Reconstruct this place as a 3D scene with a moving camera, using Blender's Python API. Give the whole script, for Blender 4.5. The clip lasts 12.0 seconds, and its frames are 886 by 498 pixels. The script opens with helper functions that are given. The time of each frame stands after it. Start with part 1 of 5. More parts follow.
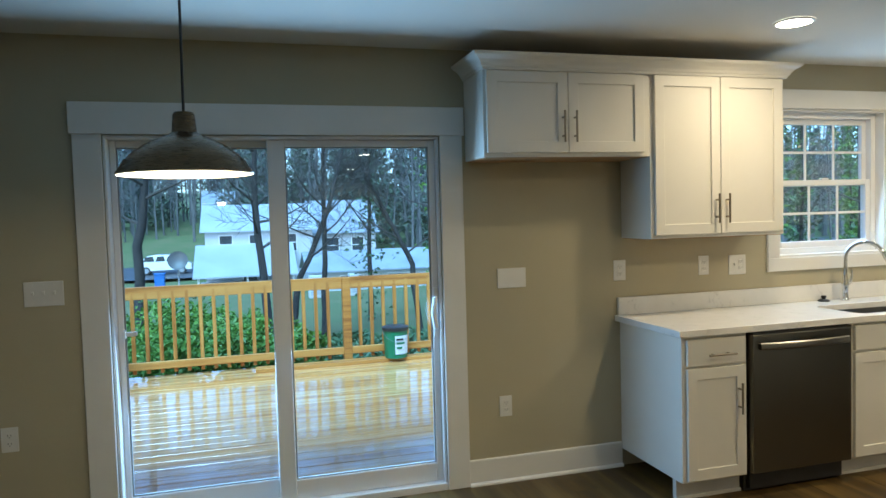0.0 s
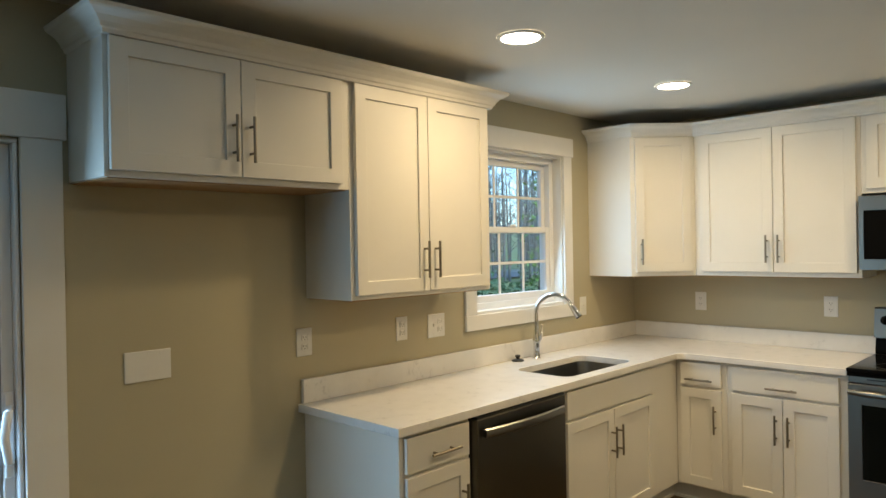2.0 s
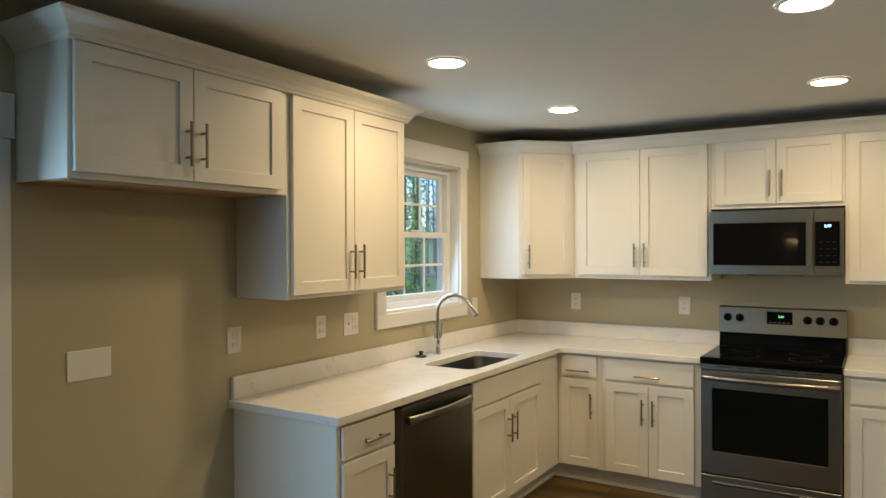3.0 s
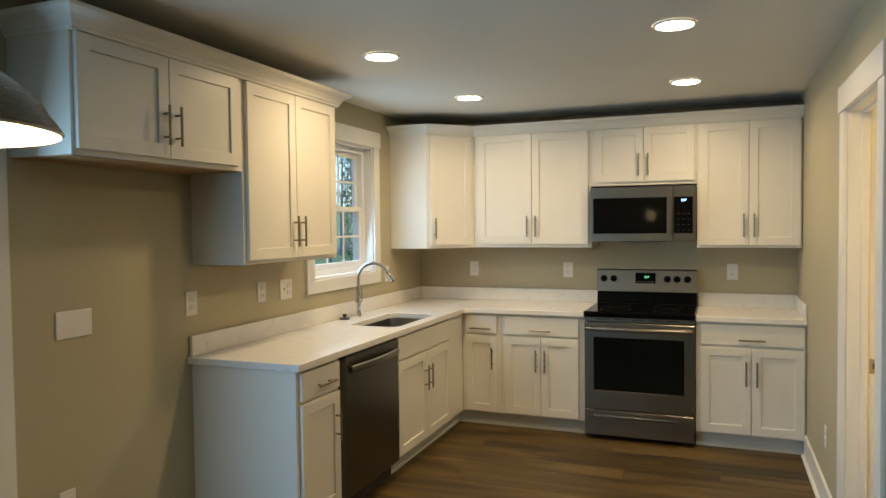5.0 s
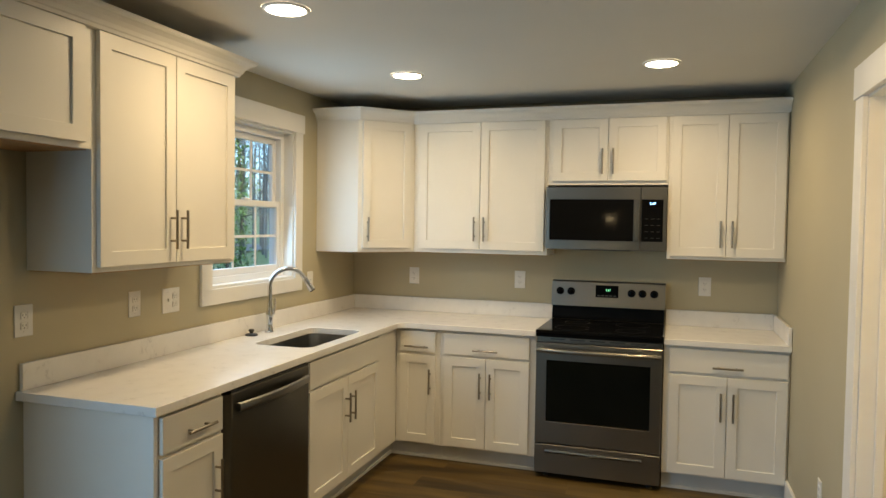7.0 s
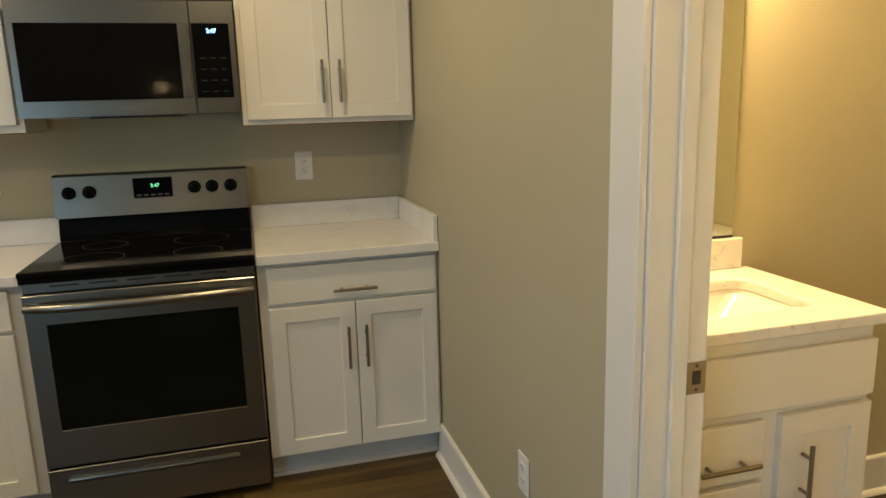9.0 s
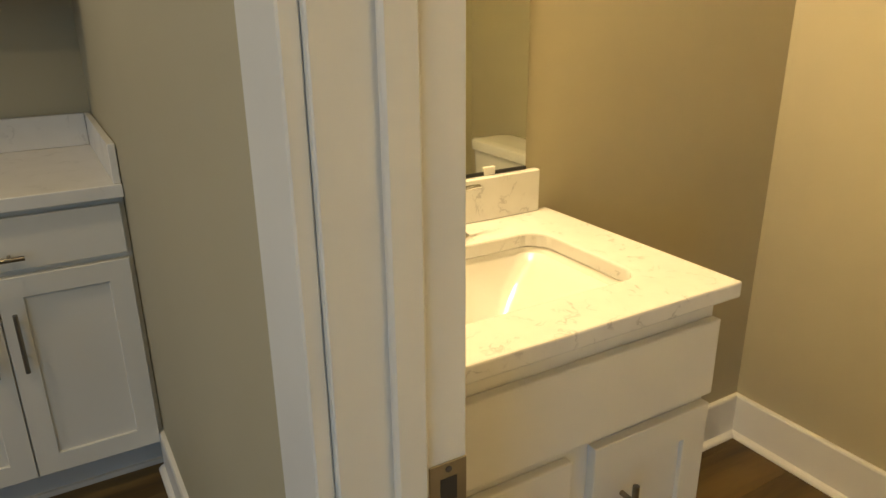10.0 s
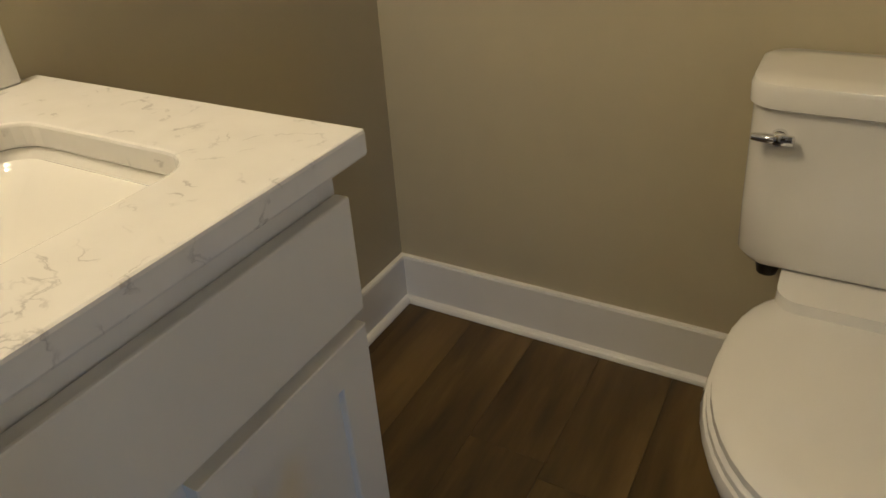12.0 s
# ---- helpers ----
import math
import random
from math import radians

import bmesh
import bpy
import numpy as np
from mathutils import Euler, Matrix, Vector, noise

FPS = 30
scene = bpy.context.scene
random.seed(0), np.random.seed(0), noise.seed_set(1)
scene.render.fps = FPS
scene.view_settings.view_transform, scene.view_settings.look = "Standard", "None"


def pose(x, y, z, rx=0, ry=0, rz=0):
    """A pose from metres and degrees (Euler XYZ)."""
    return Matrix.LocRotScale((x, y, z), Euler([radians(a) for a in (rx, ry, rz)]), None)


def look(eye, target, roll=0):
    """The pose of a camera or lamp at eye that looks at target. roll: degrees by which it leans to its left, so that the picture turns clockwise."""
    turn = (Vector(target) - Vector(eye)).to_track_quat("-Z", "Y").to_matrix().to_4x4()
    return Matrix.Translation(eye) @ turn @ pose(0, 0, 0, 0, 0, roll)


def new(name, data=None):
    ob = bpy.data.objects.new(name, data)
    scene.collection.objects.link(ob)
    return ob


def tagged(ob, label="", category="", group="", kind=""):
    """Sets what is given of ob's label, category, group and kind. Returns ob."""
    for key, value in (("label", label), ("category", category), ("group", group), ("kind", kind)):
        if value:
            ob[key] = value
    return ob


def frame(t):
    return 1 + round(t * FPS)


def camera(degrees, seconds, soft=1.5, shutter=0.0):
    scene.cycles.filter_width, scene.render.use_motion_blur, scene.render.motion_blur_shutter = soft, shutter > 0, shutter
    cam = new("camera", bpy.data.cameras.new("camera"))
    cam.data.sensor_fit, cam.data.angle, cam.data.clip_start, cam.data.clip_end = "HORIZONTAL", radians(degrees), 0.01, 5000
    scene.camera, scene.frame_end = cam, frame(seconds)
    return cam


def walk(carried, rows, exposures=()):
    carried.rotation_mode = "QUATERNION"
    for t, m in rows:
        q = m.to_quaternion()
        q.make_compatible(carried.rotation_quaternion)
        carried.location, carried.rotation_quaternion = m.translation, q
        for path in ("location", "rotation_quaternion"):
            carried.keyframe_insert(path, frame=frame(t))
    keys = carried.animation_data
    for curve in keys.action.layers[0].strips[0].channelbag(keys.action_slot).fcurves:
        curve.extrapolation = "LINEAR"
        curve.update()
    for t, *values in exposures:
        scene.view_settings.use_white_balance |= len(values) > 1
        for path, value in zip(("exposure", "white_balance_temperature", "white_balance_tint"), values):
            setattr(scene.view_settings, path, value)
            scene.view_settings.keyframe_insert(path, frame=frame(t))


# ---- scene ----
cam = camera(64.7, 12.0)
PATH = [
    (0, (-5.074, -3.715, 1.538), (-4.528, -1.793, 1.441), -1.6),
    (0.5, (-4.984, -3.36, 1.547), (-4.204, -1.52, 1.485), -1.4),
    (1, (-4.872, -3.032, 1.530), (-3.85, -1.313, 1.504), -1.8),
    (1.5, (-4.738, -2.792, 1.569), (-3.522, -1.204, 1.55), -1.6),
    (2, (-4.713, -2.581, 1.594), (-3.273, -1.192, 1.584), -1.0),
    (2.5, (-4.893, -2.549, 1.601), (-3.316, -1.318, 1.601), -0.6),
    (3, (-5.125, -2.504, 1.604), (-3.43, -1.442, 1.597), -0.2),
    (3.5, (-5.352, -2.481, 1.597), (-3.596, -1.525, 1.57), -0.3),
    (3.7, (-5.449, -2.500, 1.586), (-3.671, -1.584, 1.557), -0.2),
    (5.3, (-5.732, -2.462, 1.553), (-3.869, -1.739, 1.480), -0.7),
    (5.5, (-5.67, -2.467, 1.548), (-3.813, -1.726, 1.475), -0.5),
    (6, (-5.501, -2.524, 1.56), (-3.675, -1.716, 1.459), 0.9),
    (6.5, (-5.235, -2.45, 1.563), (-3.406, -1.644, 1.501), 0.7),
    (6.7, (-5.148, -2.416, 1.574), (-3.295, -1.666, 1.513), 0.8),
    (8.3, (-3.747, -2.124, 1.52), (-1.76, -2.204, 1.312), -1.1),
    (8.5, (-3.585, -2.189, 1.485), (-1.611, -2.384, 1.23), -1.5),
    (9, (-3.199, -2.319, 1.432), (-1.312, -2.842, 1.027), -1.6),
    (9.5, (-2.833, -2.567, 1.381), (-1.089, -3.362, 0.808), -0.7),
    (10, (-2.595, -2.832, 1.362), (-0.972, -3.784, 0.684), -0.6),
    (10.5, (-2.406, -3.021, 1.32), (-0.954, -4.149, 0.533), -2.4),
    (11, (-2.347, -3.16, 1.257), (-1.174, -4.473, 0.309), -3.0),
    (11.5, (-2.325, -3.255, 1.192), (-1.431, -4.684, 0.116), -2.6),
    (12, (-2.311, -3.279, 1.168), (-1.447, -4.747, 0.12), -3.6),
]
EXPOSURES = [(0, 1.68, 5950, 8), (1.5, 1.53, 6750, 10), (2.3, 1.5, 7150, 11), (3.5, 1.45, 7250, 12), (6.7, 1.49, 7200, 12), (8.3, 1.29, 7250, 11), (9.5, 1.03, 7150, 10), (10.2, 0.6, 6450, 10), (11.0, 0.0, 5650, 14), (11.5, -0.05, 5400, 15), (12, -0.03, 5150, 15)]
walk(cam, [(t, look(eye, target, roll)) for t, eye, target, roll in PATH], EXPOSURES)

# ---------------------------------------------------------------- light
world = bpy.data.worlds.new("dusk_sky")
scene.world = world
world.use_nodes = True
wn = world.node_tree.nodes
sky = wn.new("ShaderNodeTexSky")
sky.sky_type, sky.sun_disc = "NISHITA", False
SUN_ELEVATION, SUN_TURN = 30.0, 200.0
sky.sun_elevation, sky.sun_rotation = radians(SUN_ELEVATION), radians(SUN_TURN)
sky.dust_density, sky.ozone_density = 1.0, 5.0
wn["Background"].inputs[1].default_value = 0.15
dusk = wn.new("ShaderNodeMix")
dusk.data_type, dusk.blend_type = "RGBA", "MULTIPLY"
dusk.inputs[0].default_value, dusk.inputs[7].default_value = 1.0, (0.80, 0.96, 1.12, 1)
world.node_tree.links.new(sky.outputs[0], dusk.inputs[6])
world.node_tree.links.new(dusk.outputs[2], wn["Background"].inputs[0])

sun_data = bpy.data.lights.new("sun", "SUN")
sun_data.energy, sun_data.angle, sun_data.color = 2.7, radians(30), (0.36, 0.70, 1.0)
a, e = radians(SUN_TURN), radians(SUN_ELEVATION + 30)
new("sun", sun_data).matrix_world = look((0, 0, 30), (-math.sin(a) * math.cos(e) * 9, -math.cos(a) * math.cos(e) * 9, 30 - 9 * math.sin(e)))

CAN_WATTS, LIVING_WATTS, VANITY_WATTS, PENDANT_WATTS = 2.8, 4.0, 10.5, 4.5
# the sky's light in the two openings
for px, pz, sx, sz, watts in ((-4.873, 1.0, 1.60, 1.80, 19.5), (-1.355, 1.68, 0.72, 0.82, 3.2)):
    pl = bpy.data.lights.new("opening_skylight", "AREA")
    pl.shape, pl.size, pl.size_y, pl.energy, pl.color = "RECTANGLE", sx, sz, watts, (0.36, 0.67, 1.0)
    new("opening_skylight", pl).matrix_world = pose(px, 0.012, pz, -80)

WARM = (1.0, 0.76, 0.41)
WARMER = (1.0, 0.72, 0.35)

# ---------------------------------------------------------------- materials
def nodes_of(name):
    m = bpy.data.materials.new(name)
    m.use_nodes = True
    return m, m.node_tree.nodes, m.node_tree.links, m.node_tree.nodes["Principled BSDF"]


def pbr(name, c1, c2=None, scale=6.0, rough=0.5, rough_var=0.1, bump=0.1, bump_scale=60.0, metal=0.0, coat=0.0, stretch=(1, 1, 1), detail=5.0, dist=0.004):
    """Two-scale surface: slow colour drift, fine relief and uneven gloss."""
    m, n, l, b = nodes_of(name)
    c2 = c2 or tuple(v * 0.86 for v in c1)
    tc, mp = n.new("ShaderNodeTexCoord"), n.new("ShaderNodeMapping")
    mp.inputs["Scale"].default_value = stretch
    l.new(tc.outputs["Object"], mp.inputs[0])
    big, fine = n.new("ShaderNodeTexNoise"), n.new("ShaderNodeTexNoise")
    big.inputs["Scale"].default_value, big.inputs["Detail"].default_value = scale, detail
    fine.inputs["Scale"].default_value, fine.inputs["Detail"].default_value = bump_scale, 3.0
    l.new(mp.outputs[0], big.inputs["Vector"])
    l.new(mp.outputs[0], fine.inputs["Vector"])
    mix = n.new("ShaderNodeMix")
    mix.data_type = "RGBA"
    mix.inputs[6].default_value, mix.inputs[7].default_value = (*c1, 1), (*c2, 1)
    ramp = n.new("ShaderNodeMapRange")
    ramp.inputs["From Min"].default_value, ramp.inputs["From Max"].default_value = 0.3, 0.7
    l.new(big.outputs[0], ramp.inputs[0])
    l.new(ramp.outputs[0], mix.inputs[0])
    l.new(mix.outputs[2], b.inputs["Base Color"])
    rr = n.new("ShaderNodeMapRange")
    rr.inputs["To Min"].default_value, rr.inputs["To Max"].default_value = max(rough - rough_var, 0.02), min(rough + rough_var, 1)
    l.new(fine.outputs[0], rr.inputs[0])
    l.new(rr.outputs[0], b.inputs["Roughness"])
    if bump:
        bp = n.new("ShaderNodeBump")
        bp.inputs["Strength"].default_value, bp.inputs["Distance"].default_value = bump, dist
        l.new(fine.outputs[0], bp.inputs["Height"])
        l.new(bp.outputs[0], b.inputs["Normal"])
    b.inputs["Metallic"].default_value = metal
    b.inputs["Coat Weight"].default_value = coat
    return m


def wood_pieces(name, tones, rough=0.45, grain=(1.5, 26, 26), bump=0.25, coat=0.0, wet=0.0):
    """Planks whose tone and grain differ from piece to piece; the grain runs along each piece's own x."""
    m, n, l, b = nodes_of(name)
    tc, oi, geo = n.new("ShaderNodeTexCoord"), n.new("ShaderNodeObjectInfo"), n.new("ShaderNodeNewGeometry")
    add = n.new("ShaderNodeMath")
    l.new(oi.outputs["Random"], add.inputs[0])
    l.new(geo.outputs["Random Per Island"], add.inputs[1])
    fr = n.new("ShaderNodeMath")
    fr.operation = "FRACT"
    l.new(add.outputs[0], fr.inputs[0])
    shift = n.new("ShaderNodeVectorMath")
    shift.operation = "SCALE"
    shift.inputs[0].default_value = (37.0, 53.0, 11.0)
    l.new(fr.outputs[0], shift.inputs["Scale"])
    off = n.new("ShaderNodeVectorMath")
    l.new(tc.outputs["Object"], off.inputs[0])
    l.new(shift.outputs[0], off.inputs[1])
    mp = n.new("ShaderNodeMapping")
    mp.inputs["Scale"].default_value = grain
    l.new(off.outputs[0], mp.inputs[0])
    big, fine = n.new("ShaderNodeTexNoise"), n.new("ShaderNodeTexNoise")
    big.inputs["Scale"].default_value, big.inputs["Detail"].default_value, big.inputs["Distortion"].default_value = 0.55, 6.0, 0.8
    fine.inputs["Scale"].default_value, fine.inputs["Detail"].default_value = 3.2, 4.0
    l.new(mp.outputs[0], big.inputs["Vector"])
    l.new(mp.outputs[0], fine.inputs["Vector"])
    ramp = n.new("ShaderNodeValToRGB")
    el = ramp.color_ramp.elements
    el[0].position, el[0].color = 0.32, (*tones[0], 1)
    el[1].position, el[1].color = 0.68, (*tones[2], 1)
    mid = el.new(0.5)
    mid.color = (*tones[1], 1)
    wv = n.new("ShaderNodeMath")
    wv.operation = "MULTIPLY_ADD"
    wv.inputs[1].default_value, wv.inputs[2].default_value = 0.11, -0.055
    l.new(fr.outputs[0], wv.inputs[0])
    s2 = n.new("ShaderNodeMath")
    l.new(big.outputs[0], s2.inputs[0])
    l.new(wv.outputs[0], s2.inputs[1])
    f2 = n.new("ShaderNodeMath")
    f2.operation = "MULTIPLY_ADD"
    f2.inputs[1].default_value = 0.28
    l.new(fine.outputs[0], f2.inputs[0])
    l.new(s2.outputs[0], f2.inputs[2])
    sub = n.new("ShaderNodeMath")
    sub.operation = "SUBTRACT"
    sub.inputs[1].default_value = 0.14
    l.new(f2.outputs[0], sub.inputs[0])
    l.new(sub.outputs[0], ramp.inputs[0])
    l.new(ramp.outputs[0], b.inputs["Base Color"])
    if wet:
        pud = n.new("ShaderNodeTexNoise")
        pud.inputs["Scale"].default_value, pud.inputs["Detail"].default_value = 2.2, 3.0
        l.new(off.outputs[0], pud.inputs["Vector"])
        pr = n.new("ShaderNodeMapRange")
        pr.inputs["From Min"].default_value, pr.inputs["From Max"].default_value = 0.36, 0.52
        pr.inputs["To Min"].default_value, pr.inputs["To Max"].default_value = rough, wet
        l.new(pud.outputs[0], pr.inputs[0])
        l.new(pr.outputs[0], b.inputs["Roughness"])
    else:
        rr = n.new("ShaderNodeMapRange")
        rr.inputs["To Min"].default_value, rr.inputs["To Max"].default_value = rough - 0.1, rough + 0.12
        l.new(fine.outputs[0], rr.inputs[0])
        l.new(rr.outputs[0], b.inputs["Roughness"])
    bp = n.new("ShaderNodeBump")
    bp.inputs["Strength"].default_value, bp.inputs["Distance"].default_value = bump, 0.002
    l.new(fine.outputs[0], bp.inputs["Height"])
    l.new(bp.outputs[0], b.inputs["Normal"])
    b.inputs["Coat Weight"].default_value = coat
    return m


def quartz_mat(name, veins, dark, cover):
    """White engineered stone with short broken grey-brown veins."""
    m, n, l, b = nodes_of(name)
    tc = n.new("ShaderNodeTexCoord")
    warp = n.new("ShaderNodeTexNoise")
    warp.inputs["Scale"].default_value, warp.inputs["Detail"].default_value = 7.0, 6.0
    l.new(tc.outputs["Object"], warp.inputs["Vector"])
    mixv = n.new("ShaderNodeMix")
    mixv.data_type = "VECTOR"
    mixv.inputs[0].default_value = 0.16
    l.new(tc.outputs["Object"], mixv.inputs[4])
    l.new(warp.outputs[1], mixv.inputs[5])
    vein = n.new("ShaderNodeTexNoise")
    vein.inputs["Scale"].default_value, vein.inputs["Detail"].default_value = veins, 5.0
    l.new(mixv.outputs[1], vein.inputs["Vector"])
    sub = n.new("ShaderNodeMath")
    sub.operation = "SUBTRACT"
    sub.inputs[1].default_value = 0.5
    l.new(vein.outputs[0], sub.inputs[0])
    ab = n.new("ShaderNodeMath")
    ab.operation = "ABSOLUTE"
    l.new(sub.outputs[0], ab.inputs[0])
    line = n.new("ShaderNodeMapRange")
    line.inputs["From Min"].default_value, line.inputs["From Max"].default_value = 0.0, 0.024
    line.inputs["To Min"].default_value, line.inputs["To Max"].default_value = 1.0, 0.0
    l.new(ab.outputs[0], line.inputs[0])
    patch = n.new("ShaderNodeTexNoise")
    patch.inputs["Scale"].default_value, patch.inputs["Detail"].default_value = veins * 1.1, 2.0
    l.new(tc.outputs["Object"], patch.inputs["Vector"])
    pm = n.new("ShaderNodeMapRange")
    pm.inputs["From Min"].default_value, pm.inputs["From Max"].default_value = cover, cover + 0.12
    l.new(patch.outputs[0], pm.inputs[0])
    mul = n.new("ShaderNodeMath")
    mul.operation = "MULTIPLY"
    l.new(line.outputs[0], mul.inputs[0])
    l.new(pm.outputs[0], mul.inputs[1])
    cloud = n.new("ShaderNodeMix")
    cloud.data_type = "RGBA"
    cloud.inputs[6].default_value, cloud.inputs[7].default_value = (0.80, 0.79, 0.77, 1), (0.70, 0.69, 0.67, 1)
    l.new(patch.outputs[0], cloud.inputs[0])
    mix = n.new("ShaderNodeMix")
    mix.data_type = "RGBA"
    mix.inputs[7].default_value = (*dark, 1)
    l.new(cloud.outputs[2], mix.inputs[6])
    l.new(mul.outputs[0], mix.inputs[0])
    l.new(mix.outputs[2], b.inputs["Base Color"])
    b.inputs["Roughness"].default_value = 0.22
    return m


def glass_mat():
    m, n, l, b = nodes_of("window_glass")
    n.remove(b)
    fr, pw, tr, gl, mx = n.new("ShaderNodeLayerWeight"), n.new("ShaderNodeMath"), n.new("ShaderNodeBsdfTransparent"), n.new("ShaderNodeBsdfGlossy"), n.new("ShaderNodeMixShader")
    fr.inputs[0].default_value, pw.operation, pw.inputs[1].default_value = 0.5, "POWER", 4.0
    ad = n.new("ShaderNodeMath")
    ad.operation, ad.inputs[1].default_value, ad.inputs[2].default_value = "MULTIPLY_ADD", 0.85, 0.05
    tr.inputs[0].default_value = (0.93, 0.96, 0.95, 1)
    gl.inputs["Roughness"].default_value = 0.01
    l.new(fr.outputs["Facing"], pw.inputs[0])
    l.new(pw.outputs[0], ad.inputs[0])
    l.new(ad.outputs[0], mx.inputs[0])
    l.new(tr.outputs[0], mx.inputs[1])
    l.new(gl.outputs[0], mx.inputs[2])
    l.new(mx.outputs[0], n["Material Output"].inputs[0])
    return m


def glow(name, color, strength):
    m, n, l, b = nodes_of(name)
    b.inputs["Base Color"].default_value = (0.8, 0.8, 0.8, 1)
    b.inputs["Emission Color"].default_value = (*color, 1)
    b.inputs["Emission Strength"].default_value = strength
    return m


WALL = pbr("beige_wall_paint", (0.452, 0.408, 0.286), (0.432, 0.388, 0.268), 2.0, 0.62, 0.06, 0.12, 240, dist=0.002)
CEIL = pbr("flat_ceiling_paint", (0.70, 0.68, 0.63), (0.67, 0.65, 0.60), 1.5, 0.85, 0.05, 0.15, 200, dist=0.002)
TRIM = pbr("semi_gloss_white_trim", (0.78, 0.77, 0.74), (0.74, 0.73, 0.70), 4, 0.34, 0.06, 0.05, 90, dist=0.001)
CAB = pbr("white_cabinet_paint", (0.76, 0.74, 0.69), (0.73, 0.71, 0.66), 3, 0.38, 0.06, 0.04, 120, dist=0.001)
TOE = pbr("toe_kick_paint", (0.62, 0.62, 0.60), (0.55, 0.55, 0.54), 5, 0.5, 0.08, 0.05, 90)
RAWPLY = pbr("raw_plywood", (0.45, 0.27, 0.12), (0.36, 0.2, 0.09), 8, 0.7, 0.1, 0.2, 80, stretch=(1, 8, 1))
QUARTZ = quartz_mat("white_quartz", 12.0, (0.60, 0.59, 0.58), 0.55)
VEINED = quartz_mat("veined_white_quartz", 21.0, (0.50, 0.49, 0.49), 0.50)
STEEL = pbr("brushed_stainless", (0.27, 0.258, 0.232), (0.24, 0.229, 0.205), 2, 0.29, 0.0, 0.0, 20, metal=1.0, detail=1.0)
STEELH = pbr("brushed_stainless_dark", (0.17, 0.16, 0.135), (0.155, 0.145, 0.122), 2, 0.30, 0.0, 0.0, 20, metal=1.0, detail=1.0)
NICKEL = pbr("satin_nickel", (0.33, 0.29, 0.235), (0.28, 0.25, 0.20), 8, 0.30, 0.06, 0.03, 90, metal=1.0)
CHROME = pbr("chrome", (0.80, 0.80, 0.80), (0.75, 0.75, 0.76), 6, 0.06, 0.03, 0.0, 60, metal=1.0)
BRONZE = pbr("antique_brushed_metal", (0.17, 0.11, 0.06), (0.13, 0.085, 0.048), 6, 0.28, 0.07, 0.05, 40, metal=1.0, stretch=(1, 1, 12))
BRASS = pbr("aged_brass", (0.42, 0.33, 0.18), (0.34, 0.27, 0.15), 9, 0.3, 0.07, 0.03, 80, metal=1.0)
BLACKGLASS = pbr("black_glass", (0.004, 0.004, 0.0045), (0.006, 0.006, 0.006), 3, 0.07, 0.03, 0.0, 60)
OVENGLASS = pbr("dark_oven_glass", (0.004, 0.005, 0.004), (0.006, 0.007, 0.006), 3, 0.12, 0.03, 0.0, 60)
BLACK = pbr("black_plastic", (0.02, 0.02, 0.02), (0.03, 0.03, 0.03), 10, 0.4, 0.1, 0.05, 100)
DARKGREY = pbr("dark_grey_enamel", (0.06, 0.06, 0.06), (0.08, 0.08, 0.08), 10, 0.45, 0.1, 0.05, 100)
for dark_glass in (BLACKGLASS, OVENGLASS):
    dark_glass.node_tree.nodes["Principled BSDF"].inputs["Specular IOR Level"].default_value = 0.09
PORCELAIN = pbr("white_porcelain", (0.80, 0.79, 0.76), (0.77, 0.76, 0.73), 3, 0.10, 0.04, 0.0, 60, coat=0.5)
PLATE = pbr("white_plastic_plate", (0.76, 0.75, 0.71), (0.72, 0.71, 0.68), 12, 0.4, 0.05, 0.0, 60)
VINYL = pbr("white_vinyl", (0.80, 0.81, 0.82), (0.76, 0.77, 0.79), 4, 0.35, 0.06, 0.03, 80)
GLASS = glass_mat()
LVP = wood_pieces("brown_vinyl_plank", ((0.030, 0.0165, 0.0036), (0.073, 0.0430, 0.0095), (0.135, 0.0850, 0.0240)), 0.47, (1.7, 13, 13), 0.2)
DECKWOOD = wood_pieces("wet_yellow_pine", ((0.56, 0.215, 0.050), (0.78, 0.365, 0.115), (0.87, 0.50, 0.215)), 0.26, (1.2, 30, 30), 0.2, wet=0.08, coat=0.6)
RAILWOOD = wood_pieces("yellow_pine", ((0.33, 0.105, 0.018), (0.55, 0.215, 0.040), (0.65, 0.305, 0.072)), 0.5, (1.2, 30, 30), 0.3)
MIRROR = pbr("silvered_mirror", (0.80, 0.84, 0.78), (0.80, 0.84, 0.78), 1, 0.02, 0.0, 0.0, 10, metal=1.0)
LENS = glow("lamp_lens", (1.0, 0.86, 0.66), 14.0)
SHADE = glow("frosted_shade", (1.0, 0.80, 0.50), 7.0)
SHADEIN = pbr("white_enamel", (0.85, 0.84, 0.80), None, 4, 0.35, 0.05, 0.0, 60)
BULB = glow("bulb", (1.0, 0.88, 0.70), 30.0)
BLUEDIGIT = glow("blue_digits", (0.15, 0.45, 1.0), 4.0)
GREENDIGIT = glow("green_digits", (0.1, 0.8, 0.35), 1.2)
BARK = pbr("grey_bark", (0.022, 0.020, 0.018), (0.05, 0.045, 0.04), 9, 0.9, 0.05, 0.8, 30, stretch=(1, 1, 0.25), dist=0.02)
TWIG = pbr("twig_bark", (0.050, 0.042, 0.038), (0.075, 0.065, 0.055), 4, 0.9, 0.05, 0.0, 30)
# twig bark for the far woods, with distance haze painted in as paler grey
HAZYTWIG = pbr("hazy_woods_bark", (0.09, 0.09, 0.09), (0.14, 0.135, 0.13), 0.2, 0.95, 0.03, 0.0, 30)
